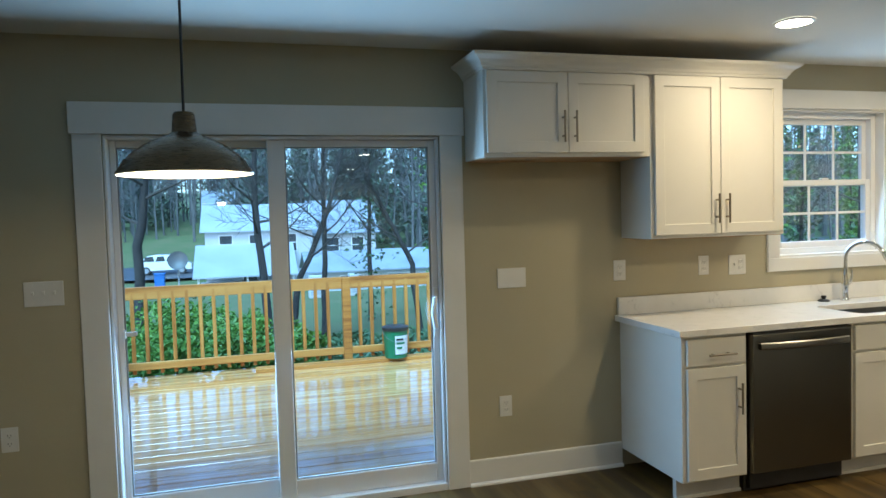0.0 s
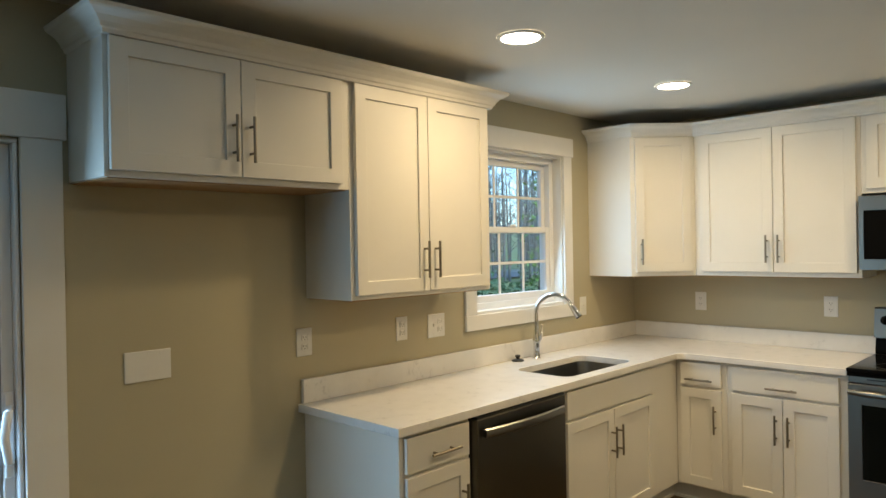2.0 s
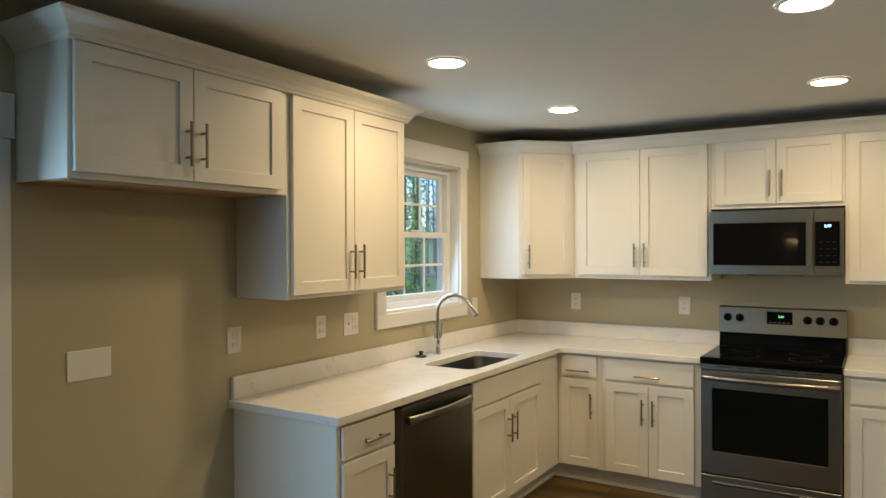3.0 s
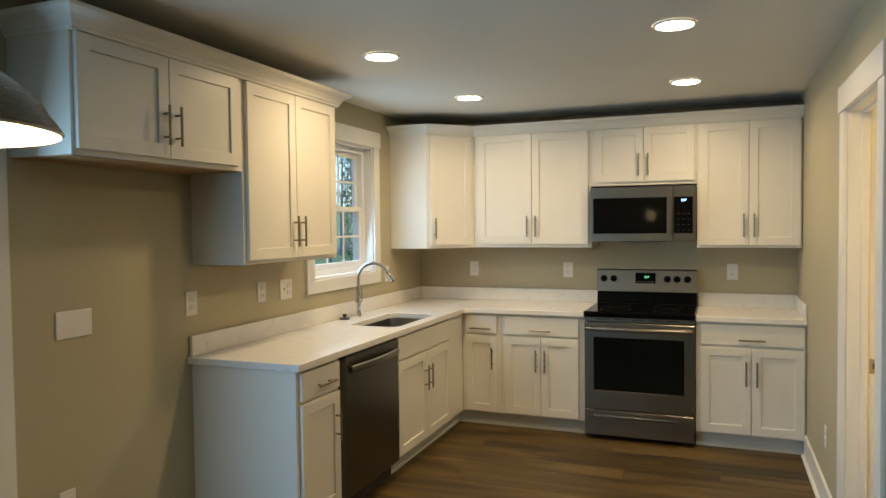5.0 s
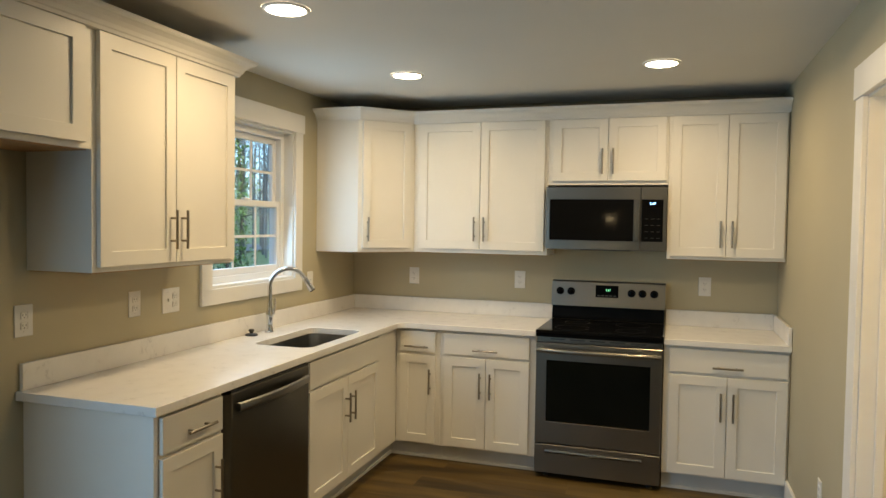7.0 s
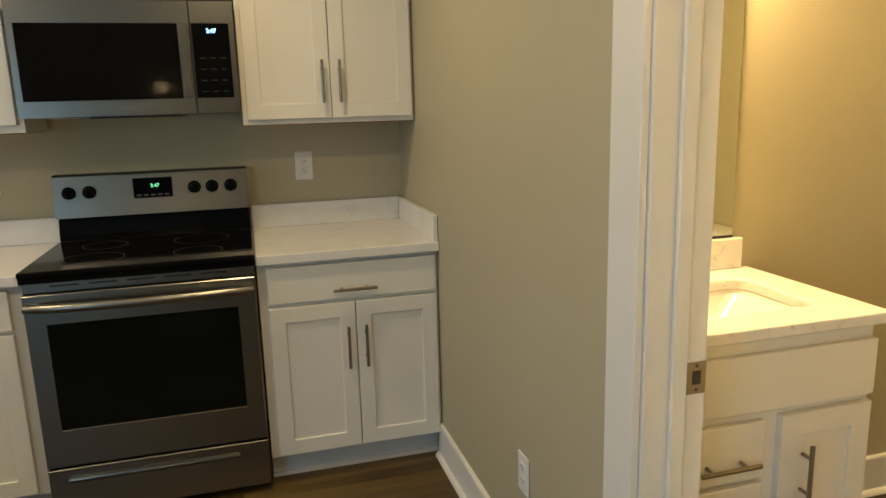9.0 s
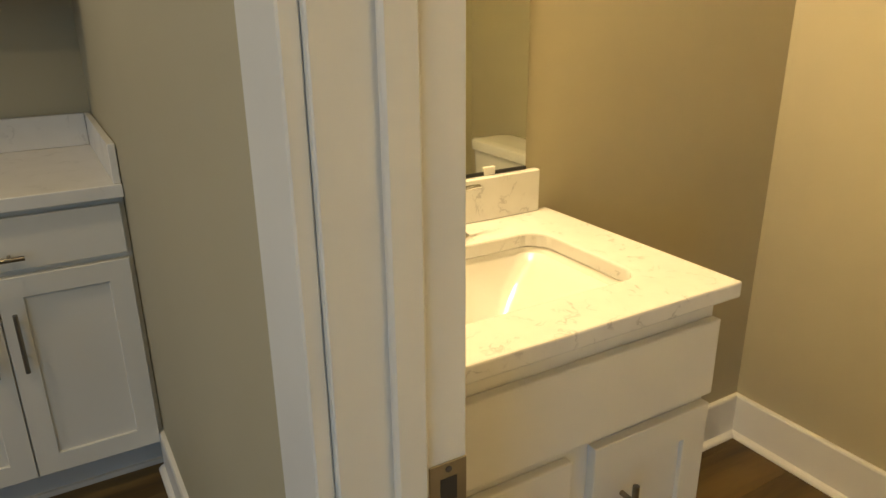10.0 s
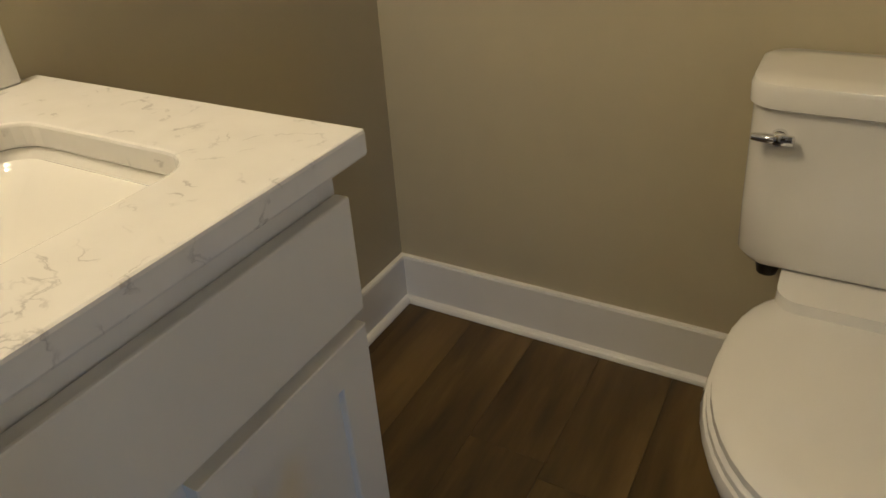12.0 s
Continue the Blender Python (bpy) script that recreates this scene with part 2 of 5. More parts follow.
LEAF = pbr("ivy_leaf", (0.075, 0.16, 0.020), (0.13, 0.25, 0.035), 1.3, 0.5, 0.1, 0.0, 30)
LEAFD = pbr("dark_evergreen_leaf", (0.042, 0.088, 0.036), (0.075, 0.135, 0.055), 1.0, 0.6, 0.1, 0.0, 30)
# evergreen leaf lightened and greyed: aerial haze put into the colour
LEAFHAZY = pbr("hazy_evergreen_leaf", (0.075, 0.110, 0.075), (0.115, 0.145, 0.105), 0.3, 0.7, 0.1, 0.0, 30)
GROUND = pbr("winter_grass_ground", (0.085, 0.125, 0.040), (0.15, 0.145, 0.065), 0.35, 0.95, 0.05, 0.6, 8, dist=0.05, detail=8)
SIDING = pbr("white_siding", (0.50, 0.51, 0.52), (0.42, 0.43, 0.44), 0.8, 0.6, 0.08, 0.1, 12)
METALROOF = pbr("pale_metal_roof", (0.44, 0.47, 0.50), (0.36, 0.39, 0.42), 0.6, 0.4, 0.08, 0.1, 6, metal=0.2)
GREYROOF = pbr("grey_shingle_roof", (0.28, 0.31, 0.35), (0.22, 0.24, 0.28), 1.0, 0.8, 0.08, 0.3, 8)
WINDARK = pbr("dark_window", (0.04, 0.045, 0.05), (0.06, 0.065, 0.07), 1, 0.15, 0.05, 0.0, 10)
ASPHALT = pbr("wet_asphalt", (0.05, 0.05, 0.055), (0.07, 0.07, 0.075), 0.5, 0.5, 0.1, 0.2, 20)
CARPAINT = pbr("white_car_paint", (0.78, 0.79, 0.80), (0.76, 0.77, 0.78), 1, 0.2, 0.05, 0.0, 10, coat=0.6)
GREENPAIL = pbr("green_pail_plastic", (0.01, 0.16, 0.07), (0.015, 0.20, 0.09), 8, 0.35, 0.08, 0.05, 60)
PAPER = pbr("white_paper_label", (0.75, 0.76, 0.75), (0.68, 0.69, 0.68), 20, 0.6, 0.05, 0.0, 60)
BLUEPLASTIC = pbr("blue_plastic", (0.02, 0.14, 0.42), (0.02, 0.11, 0.35), 3, 0.4, 0.08, 0.0, 30)
GREYMETAL = pbr("grey_painted_metal", (0.30, 0.31, 0.32), (0.24, 0.25, 0.26), 3, 0.5, 0.08, 0.0, 30)

# ---------------------------------------------------------------- mesh helpers
def box(bm, a, b, bev=0.0, seg=1):
    lo, hi = [min(p, q) for p, q in zip(a, b)], [max(p, q) for p, q in zip(a, b)]
    vs = bmesh.ops.create_cube(bm, size=1)["verts"]
    for v in vs:
        v.co = Vector([lo[i] + (v.co[i] + 0.5) * (hi[i] - lo[i]) for i in range(3)])
    if bev:
        bmesh.ops.bevel(bm, geom=list({ed for v in vs for ed in v.link_edges}), offset=bev, segments=seg, profile=0.5, affect="EDGES")
    return bm


def boxes(*specs, bev=0.0):
    bm = bmesh.new()
    for lo, hi in specs:
        box(bm, lo, hi, bev)
    return bm


def rings(bm, loops, cap0=True, cap1=True, closed=True):
    """Skins a row of vertex loops."""
    vv = [[bm.verts.new(p) for p in loop] for loop in loops]
    n = len(loops[0])
    for r0, r1 in zip(vv, vv[1:]):
        for i in range(n if closed else n - 1):
            bm.faces.new((r0[i], r0[(i + 1) % n], r1[(i + 1) % n], r1[i]))
    if cap0:
        bm.faces.new(vv[0][::-1])
    if cap1:
        bm.faces.new(vv[-1])
    return bm


def tube(bm, pts, radii, n=12, cap=True):
    pts = [Vector(p) for p in pts]
    if not isinstance(radii, (list, tuple)):
        radii = [radii] * len(pts)
    loops, side = [], None
    for i, p in enumerate(pts):
        d = (pts[min(i + 1, len(pts) - 1)] - pts[max(i - 1, 0)]).normalized()
        if side is None:
            side = d.orthogonal().normalized()
        side = (side - d * side.dot(d)).normalized()
        up = d.cross(side)
        loops.append([p + radii[i] * (math.cos(k * math.tau / n) * side + math.sin(k * math.tau / n) * up) for k in range(n)])
    return rings(bm, loops, cap, cap)


def lathe(bm, profile, centre=(0, 0, 0), n=32, cap0=True, cap1=True):
    c = Vector(centre)
    return rings(bm, [[c + Vector((r * math.cos(k * math.tau / n), r * math.sin(k * math.tau / n), z)) for k in range(n)] for r, z in profile], cap0, cap1)


def round_rect(cx, cy, hx, hy, r, z, n=6):
    out = []
    for sx, sy, a0 in ((1, 1, 0), (-1, 1, 90), (-1, -1, 180), (1, -1, 270)):
        for k in range(n + 1):
            t = radians(a0 + 90 * k / n)
            out.append(Vector((cx + sx * (hx - r) + r * math.cos(t), cy + sy * (hy - r) + r * math.sin(t), z)))
    return out


def slab(outline, holes, z0, z1, bev=0.0):
    """A flat plate of any outline with holes right through it."""
    bm = bmesh.new()
    loops = [[Vector((p[0], p[1])) for p in lp] for lp in (outline, *holes)]
    for z, flip in ((z1, False), (z0, True)):
        es = []
        for lp in loops:
            vs = [bm.verts.new((p.x, p.y, z)) for p in lp]
            es += [bm.edges.new((vs[i], vs[(i + 1) % len(vs)])) for i in range(len(vs))]
        bmesh.ops.triangle_fill(bm, use_beauty=True, use_dissolve=False, edges=es, normal=(0, 0, -1 if flip else 1))
    for lp in loops:
        n = len(lp)
        lo, hi = [bm.verts.new((p.x, p.y, z0)) for p in lp], [bm.verts.new((p.x, p.y, z1)) for p in lp]
        for i in range(n):
            bm.faces.new((lo[i], lo[(i + 1) % n], hi[(i + 1) % n], hi[i]))
    bmesh.ops.remove_doubles(bm, verts=bm.verts, dist=1e-5)
    bmesh.ops.recalc_face_normals(bm, faces=bm.faces)
    if bev:
        sharp = [ed for ed in bm.edges if len(ed.link_faces) == 2 and ed.calc_face_angle(0) > 1.0 and abs(ed.verts[0].co.z - ed.verts[1].co.z) < 1e-5]
        bmesh.ops.bevel(bm, geom=sharp, offset=bev, segments=2, profile=0.5, affect="EDGES")
    return bm


def sweep(path, profile, z=0.0):
    """Runs a profile of (out, up) along a plan path, mitred; out is to the right of the way."""
    pts = [Vector(p) for p in path]
    loops = []
    for i, p in enumerate(pts):
        d0 = (p - pts[i - 1]).normalized() if i else None
        d1 = (pts[i + 1] - p).normalized() if i + 1 < len(pts) else None
        d0, d1 = d0 or d1, d1 or d0
        n0, n1 = Vector((d0.y, -d0.x)), Vector((d1.y, -d1.x))
        m = (n0 + n1).normalized()
        m = m / max(m.dot(n0), 0.2)
        loops.append([Vector((p.x + m.x * o, p.y + m.y * o, z + u)) for o, u in profile])
    bm = rings(bmesh.new(), loops)
    bmesh.ops.recalc_face_normals(bm, faces=bm.faces)
    return bm


def mesh_of(name, bm, material, smooth=False):
    me = bpy.data.meshes.new(name)
    bmesh.ops.recalc_face_normals(bm, faces=bm.faces)
    bm.to_mesh(me)
    bm.free()
    for mt in material if isinstance(material, (list, tuple)) else [material]:
        me.materials.append(mt)
    if smooth:
        me.shade_smooth()
        me.set_sharp_from_angle(angle=radians(38))
    return me


def part(name, bm, material, parent, label="", smooth=False):
    ob = new(name, mesh_of(name, bm, material, smooth))
    ob.parent = parent
    return tagged(ob, label)


def thing(name, at, label, category, group="", kind=""):
    ob = new(name)
    ob.empty_display_size = 0.1
    ob.matrix_world = at
    return tagged(ob, label, category, group, kind)


def solo(name, bm, material, label, category, group="", kind="", smooth=False):
    return tagged(new(name, mesh_of(name, bm, material, smooth)), label, category, group, kind)


def structure(name, bm, material, label, category, smooth=False):
    return solo(name, bm, material, label, category, kind="structure", smooth=smooth)


def words(name, text, size, material, parent, m):
    cu = bpy.data.curves.new(name, "FONT")
    cu.body, cu.size, cu.align_x, cu.align_y, cu.extrude = text, size, "CENTER", "CENTER", 0.0004
    tmp = bpy.data.objects.new(name, cu)
    scene.collection.objects.link(tmp)
    me = bpy.data.meshes.new_from_object(tmp)
    bpy.data.objects.remove(tmp)
    me.materials.clear()
    me.materials.append(material)
    ob = new(name, me)
    ob.parent, ob.matrix_local = parent, m
    return ob

# ---------------------------------------------------------------- setting
H = 2.44
YC = -3.012          # kitchen face of the bathroom wall
YC2 = -3.132          # its bathroom face
XM = -1.372           # mirror wall
YT = -4.648           # toilet wall
XL = -2.98           # bathroom's far wall
XW, YS = -9.6, -10.2  # ends of the living space
T = 0.14


def wall(name, *specs, label="beige painted drywall wall"):
    return structure(name, boxes(*specs), WALL, label, "wall")


SLX0, SLX1, SLZ = -5.717, -4.026, 1.972     # sliding door opening
WX0, WX1, WZ0, WZ1 = -1.788, -0.921, 1.204, 2.153   # window opening
wall("wall_north", ((XW - T, 0, -0.3), (SLX0, T, H)), ((SLX0, 0, SLZ), (SLX1, T, H)), ((SLX1, 0, -0.3), (WX0, T, H)),
     ((WX0, 0, -0.3), (WX1, T, WZ0)), ((WX0, 0, WZ1), (WX1, T, H)), ((WX1, 0, -0.3), (T, T, H)))
wall("wall_east", ((0, YC2, -0.3), (T, 0, H)))
DX0, DX1, DZ = -2.810, -2.098, 2.05       # bathroom doorway, clear
wall("wall_bath_front", ((DX1 + 0.02, YC2, 0), (0, YC, H)), ((DX0 - 0.02, YC2, DZ + 0.02), (DX1 + 0.02, YC, H)), ((XL - 0.12, YC2, 0), (DX0 - 0.02, YC, H)))
wall("wall_bath_mirror", ((XM, YT - 0.12, 0), (XM + 0.12, YC2, H)))
wall("wall_bath_toilet", ((XL - 0.12, YT - 0.12, 0), (XM, YT, H)))
wall("wall_bath_far", ((XL - 0.12, YT, 0), (XL, YC2, H)))
wall("wall_west", ((XW - T, YS, -0.3), (XW, 0, H)))
wall("wall_south", ((XW - T, YS - T, -0.3), (T, YS, H)))
wall("wall_east_living", ((0, YS, -0.3), (T, YC2, H)))
structure("ceiling", boxes(((XW - T, YS - T, H), (T, T, H + 0.12))), CEIL, "flat white painted drywall ceiling", "ceiling")
FLOOR = structure("floor", boxes(((XW, YS, -0.3), (0, 0, -0.006))), DARKGREY, "brown wood-look vinyl plank floor", "floor")

# baseboards with a small shoe moulding
BASE = [(0, 0.0), (0.030, 0.0), (0.0298, 0.005), (0.027, 0.011), (0.022, 0.016), (0.015, 0.0185), (0.014, 0.019), (0.014, 0.140), (0.011, 0.146), (0, 0.147)]


def baseboard(name, path):
    structure(name, sweep(path, BASE), TRIM, "white painted baseboard with shoe moulding", "baseboard")


baseboard("baseboard_north", [(-3.90, 0), (-2.935, 0)])
baseboard("baseboard_north_west", [(XW, 0), (-5.847, 0)])
baseboard("baseboard_bath_front", [(-0.60, YC), (-1.980, YC)])
baseboard("baseboard_bath", [(XM, -3.81), (XM, YT), (XL, YT), (XL, YC2)])
baseboard("baseboard_bath_outside", [(-2.917, YC), (XL - 0.12, YC), (XL - 0.12, YT - 0.12)])
baseboard("baseboard_west", [(XW, YS), (XW, 0)])


# ---- sliding patio door
def patio_door():
    d = thing("door_1", pose(0, 0, 0), "closed white vinyl sliding patio door", "door", kind="structure")
    x0, x1, z1 = SLX0 + 0.003, SLX1 - 0.003, SLZ - 0.003
    part("head_frame", boxes(((x0, 0.0, z1 - 0.016), (x1, T, z1)), bev=0.003), VINYL, d)
    part("side_frame", boxes(((x0, 0.0, 0), (x0 + 0.014, T, z1 - 0.016)), bev=0.003), VINYL, d)
    part("side_frame", boxes(((x1 - 0.014, 0.0, 0), (x1, T, z1 - 0.016)), bev=0.003), VINYL, d)
    part("threshold", boxes(((x0, -0.01, -0.02), (x1, T + 0.02, 0.04)), ((x0 + 0.05, 0.06, 0.04), (x1 - 0.05, 0.066, 0.055)), bev=0.003), VINYL, d)
    mid = -4.897
    for nm, a, b, y in (("fixed_panel", x0 + 0.014, mid + 0.04, 0.085), ("sliding_panel", mid - 0.045, x1 - 0.014, 0.035)):
        sl, sr = (0.088, 0.036) if nm == "sliding_panel" else (0.030, 0.075)
        zb, zt = 0.042, z1 - 0.017
        lo, hi = y, y + 0.042
        p = part(nm, boxes(((a, lo, zb), (a + sl, hi, zt)), ((b - sr, lo, zb), (b, hi, zt)), ((a + sl, lo, zb), (b - sr, hi, zb + 0.105)), ((a + sl, lo, zt - 0.036), (b - sr, hi, zt)), bev=0.004), VINYL, d)
        g = part("pane", boxes(((a + sl - 0.008, y + 0.018, zb + 0.098), (b - sr + 0.008, y + 0.024, zt - 0.029))), GLASS, p)
        g.visible_shadow = False
        part("glazing_bead", boxes(((a + sl, y + 0.008, zb + 0.105), (a + sl + 0.008, y + 0.017, zt - 0.036)), ((b - sr - 0.008, y + 0.008, zb + 0.105), (b - sr, y + 0.017, zt - 0.036)),
                                   ((a + sl + 0.008, y + 0.008, zb + 0.105), (b - sr - 0.008, y + 0.017, zb + 0.112)), ((a + sl + 0.008, y + 0.008, zt - 0.043), (b - sr - 0.008, y + 0.017, zt - 0.036))), GREYMETAL, p)
        if nm == "sliding_panel":
            bm = tube(bmesh.new(), [(b - 0.014, y - 0.002, 1.09), (b - 0.030, y - 0.04, 1.08), (b - 0.044, y - 0.05, 1.0), (b - 0.030, y - 0.04, 0.92), (b - 0.014, y - 0.002, 0.91)], [0.012, 0.013, 0.014, 0.013, 0.012], 10)
            part("pull_handle", bm, VINYL, p, "white curved pull handle", True)
            part("latch_plate", boxes(((b - 0.033, y - 0.012, 0.86), (b - 0.004, y, 1.14)), bev=0.004), VINYL, p)
    part("security_latch", boxes(((x0 + 0.04, 0.02, 0.98), (x0 + 0.11, 0.05, 1.0)), ((x0 + 0.045, 0.01, 0.97), (x0 + 0.06, 0.05, 1.01)), bev=0.002), VINYL, d)
    return d


patio_door()


def casing(name, x0, x1, z0, z1, w, head, label, y=0.0, s=-1, bottom=0.0):
    """Flat craftsman casing round an opening in a wall that runs along x; s: the side it stands on."""
    c = thing(name, pose(0, 0, 0), label, "trim", kind="structure")
    t, th = 0.018 * s, 0.024 * s
    part("side_casing", boxes(((x0 - w, y, z0), (x0, y + t, z1)), bev=0.002), TRIM, c)
    part("side_casing", boxes(((x1, y, z0), (x1 + w, y + t, z1)), bev=0.002), TRIM, c)
    part("head_casing", boxes(((x0 - w - 0.012, y, z1), (x1 + w + 0.012, y + th, z1 + head)), bev=0.002), TRIM, c)
    if bottom:
        part("apron", boxes(((x0 - w, y, z0 - bottom), (x1 + w, y + t, z0)), bev=0.002), TRIM, c)
    return c


casing("trim_patio_door", SLX0, SLX1, 0, SLZ, 0.127, 0.153, "flat white casing round the patio door")
casing("trim_window", WX0, WX1, WZ0, WZ1, 0.09, 0.12, "flat white casing round the kitchen window", bottom=0.085)
casing("trim_bathroom_door", DX0 - 0.008, DX1 + 0.008, 0, DZ + 0.008, 0.108, 0.12, "flat white casing round the bathroom doorway", y=YC, s=1)
casing("trim_bathroom_door_inside", DX0 - 0.008, DX1 + 0.008, 0, DZ + 0.008, 0.108, 0.12, "flat white casing inside the bathroom", y=YC2)


# ---- kitchen window
def kitchen_window():
    w = thing("window_1", pose(0, 0, 0), "white double-hung window with six panes a sash", "window", kind="structure")
    x0, x1, z0, z1 = WX0, WX1, WZ0, WZ1
    part("jamb_liner", boxes(((x0, 0.0, z0), (x0 + 0.012, T, z1)), ((x1 - 0.012, 0.0, z0), (x1, T, z1)), ((x0 + 0.012, 0.0, z1 - 0.012), (x1 - 0.012, T, z1))), TRIM, w)
    part("window_sill", boxes(((x0 + 0.012, -0.004, z0), (x1 - 0.012, T, z0 + 0.016)), bev=0.002), TRIM, w)
    fx0, fx1, fz0, fz1 = x0 + 0.012, x1 - 0.012, z0 + 0.016, z1 - 0.012
    f = 0.038
    part("window_frame", boxes(((fx0, 0.065, fz0), (fx0 + f, T + 0.01, fz1)), ((fx1 - f, 0.065, fz0), (fx1, T + 0.01, fz1)), ((fx0 + f, 0.065, fz1 - f), (fx1 - f, T + 0.01, fz1)), ((fx0 + f, 0.065, fz0), (fx1 - f, T + 0.01, fz0 + f)), bev=0.002), VINYL, w)
    a, b = fx0 + f, fx1 - f
    zm = (fz0 + fz1) / 2 + 0.0
    for nm, lo, hi, y in (("lower_sash", fz0 + f, zm + 0.02, 0.072), ("upper_sash", zm - 0.02, fz1 - f, 0.105)):
        s = 0.036
        sash = part(nm, boxes(((a, y, lo), (a + s, y + 0.03, hi)), ((b - s, y, lo), (b, y + 0.03, hi)), ((a + s, y, lo), (b - s, y + 0.03, lo + s + 0.004)), ((a + s, y, hi - s), (b - s, y + 0.03, hi)), bev=0.002), VINYL, w)
        ga, gb, gl, gh = a + s, b - s, lo + s + 0.004, hi - s
        g = part("pane", boxes(((ga - 0.004, y + 0.014, gl - 0.004), (gb + 0.004, y + 0.018, gh + 0.004))), GLASS, sash)
        g.visible_shadow = False
        for k in (1, 2):
            x = ga + (gb - ga) * k / 3
            part("muntin", boxes(((x - 0.008, y + 0.006, gl), (x + 0.008, y + 0.013, gh))), VINYL, sash)
        zc = (gl + gh) / 2
        part("muntin", boxes(((ga, y + 0.0065, zc - 0.008), (gb, y + 0.0125, zc + 0.008))), VINYL, sash)
    part("sash_lock", boxes((((a + b) / 2 - 0.03, 0.06, zm + 0.02), ((a + b) / 2 + 0.03, 0.085, zm + 0.032)), bev=0.003), VINYL, w)


kitchen_window()


# ---- bathroom doorway: jamb, stop, strike, and the door folded back inside
def bathroom_door():
    j = thing("door_frame", pose(0, 0, 0), "white painted door jamb with stop", "door frame", kind="structure")
    y0, y1 = YC - 0.0005, YC2 - 0.016
    part("jamb", boxes(((DX1, y1, 0), (DX1 + 0.02, y0, DZ)), bev=0.0015), TRIM, j)
    part("jamb", boxes(((DX0 - 0.02, y1, 0), (DX0, y0, DZ)), bev=0.0015), TRIM, j)
    part("head_jamb", boxes(((DX0 - 0.02, y1, DZ), (DX1 + 0.02, y0, DZ + 0.02)), bev=0.0015), TRIM, j)
    for a, b in ((DX1 - 0.011, DX1), (DX0, DX0 + 0.011)):
        part("door_stop", boxes(((a, -3.100, 0), (b, -3.066, DZ - 0.011)), bev=0.003), TRIM, j)
    part("door_stop", boxes(((DX0, -3.100, DZ - 0.011), (DX1, -3.066, DZ)), bev=0.003), TRIM, j)
    bm = boxes(((DX1 - 0.002, -3.1475, 0.866), (DX1, -3.1045, 0.932)), bev=0.0008)
    s = part("strike_plate", bm, NICKEL, j, "satin nickel strike plate")
    part("latch_hole", boxes(((DX1 - 0.0026, -3.1355, 0.886), (DX1 - 0.0021, -3.1165, 0.914))), BLACK, s)
    for z in (0.875, 0.924):
        part("screw", tube(bmesh.new(), [(DX1 - 0.0018, -3.126, z), (DX1 - 0.0032, -3.126, z)], 0.0035, 10), DARKGREY, s)
    d = thing("bathroom_door", pose(DX0 + 0.006, YC2 - 0.024, 0.012, 0, 0, -94), "open white panelled door with a brass knob", "door")
    w, h = 0.70, 2.02
    bm = box(bmesh.new(), (0, -0.035, 0), (w, 0, h), 0.002)
    part("leaf", bm, TRIM, d)
    for z0, z1 in ((0.2, 0.86), (1.0, 1.86)):
        for y0, y1 in ((0.0, 0.004), (-0.039, -0.035)):
            bm = bmesh.new()
            for lo, hi in (((0.12, y0, z0), (0.14, y1, z1)), ((w - 0.14, y0, z0), (w - 0.12, y1, z1)), ((0.14, y0, z0), (w - 0.14, y1, z0 + 0.02)), ((0.14, y0, z1 - 0.02), (w - 0.14, y1, z1))):
                box(bm, lo, hi)
            part("panel_moulding", bm, TRIM, d)
    for s in (1, -1):
        y = 0 if s > 0 else -0.035
        bm = tube(bmesh.new(), [(w - 0.065, y, 0.92), (w - 0.065, y + s * 0.008, 0.92)], 0.032, 20)
        tube(bm, [(w - 0.065, y + s * 0.008, 0.92), (w - 0.065, y + s * 0.03, 0.92), (w - 0.065, y + s * 0.034, 0.92), (w - 0.065, y + s * 0.05, 0.92), (w - 0.065, y + s * 0.062, 0.92)], [0.011, 0.012, 0.022, 0.028, 0.018], 20)
        part("door_knob", bm, BRASS, d, "round brass door knob", True)
    for z in (0.2, 1.0, 1.8):
        part("hinge", tube(bmesh.new(), [(-0.004, 0.004, z), (-0.004, 0.004, z + 0.09)], 0.006, 10), NICKEL, d)


bathroom_door()


# ---------------------------------------------------------------- kitchen cabinets
def bar_pull(parent, x, z, y, upright, length=0.165):
    bm = bmesh.new()
    ax = Vector((0, 0, 1)) if upright else Vector((1, 0, 0))
    c = Vector((x, y - 0.032, z))
    tube(bm, [c - ax * length / 2, c + ax * length / 2], 0.006, 12)
    for s in (-1, 1):
        p = c + ax * s * 0.048
        tube(bm, [p, p + Vector((0, 0.0315, 0))], 0.005, 10)
    return part("handle", bm, NICKEL, parent, "satin nickel bar handle", True)


def shaker(bm, x0, x1, z0, z1, y, t=0.019, rail=0.058):
    """A framed door in one piece: a frame round a sunk flat panel."""
    def rect(i, yy):
        return [Vector((x0 + i, yy, z0 + i)), Vector((x1 - i, yy, z0 + i)), Vector((x1 - i, yy, z1 - i)), Vector((x0 + i, yy, z1 - i))]
    e = 0.0015
    return rings(bm, [rect(0, y), rect(0, y - t + e), rect(e, y - t), rect(rail - e, y - t), rect(rail, y - t + e), rect(rail, y - t + 0.009)])


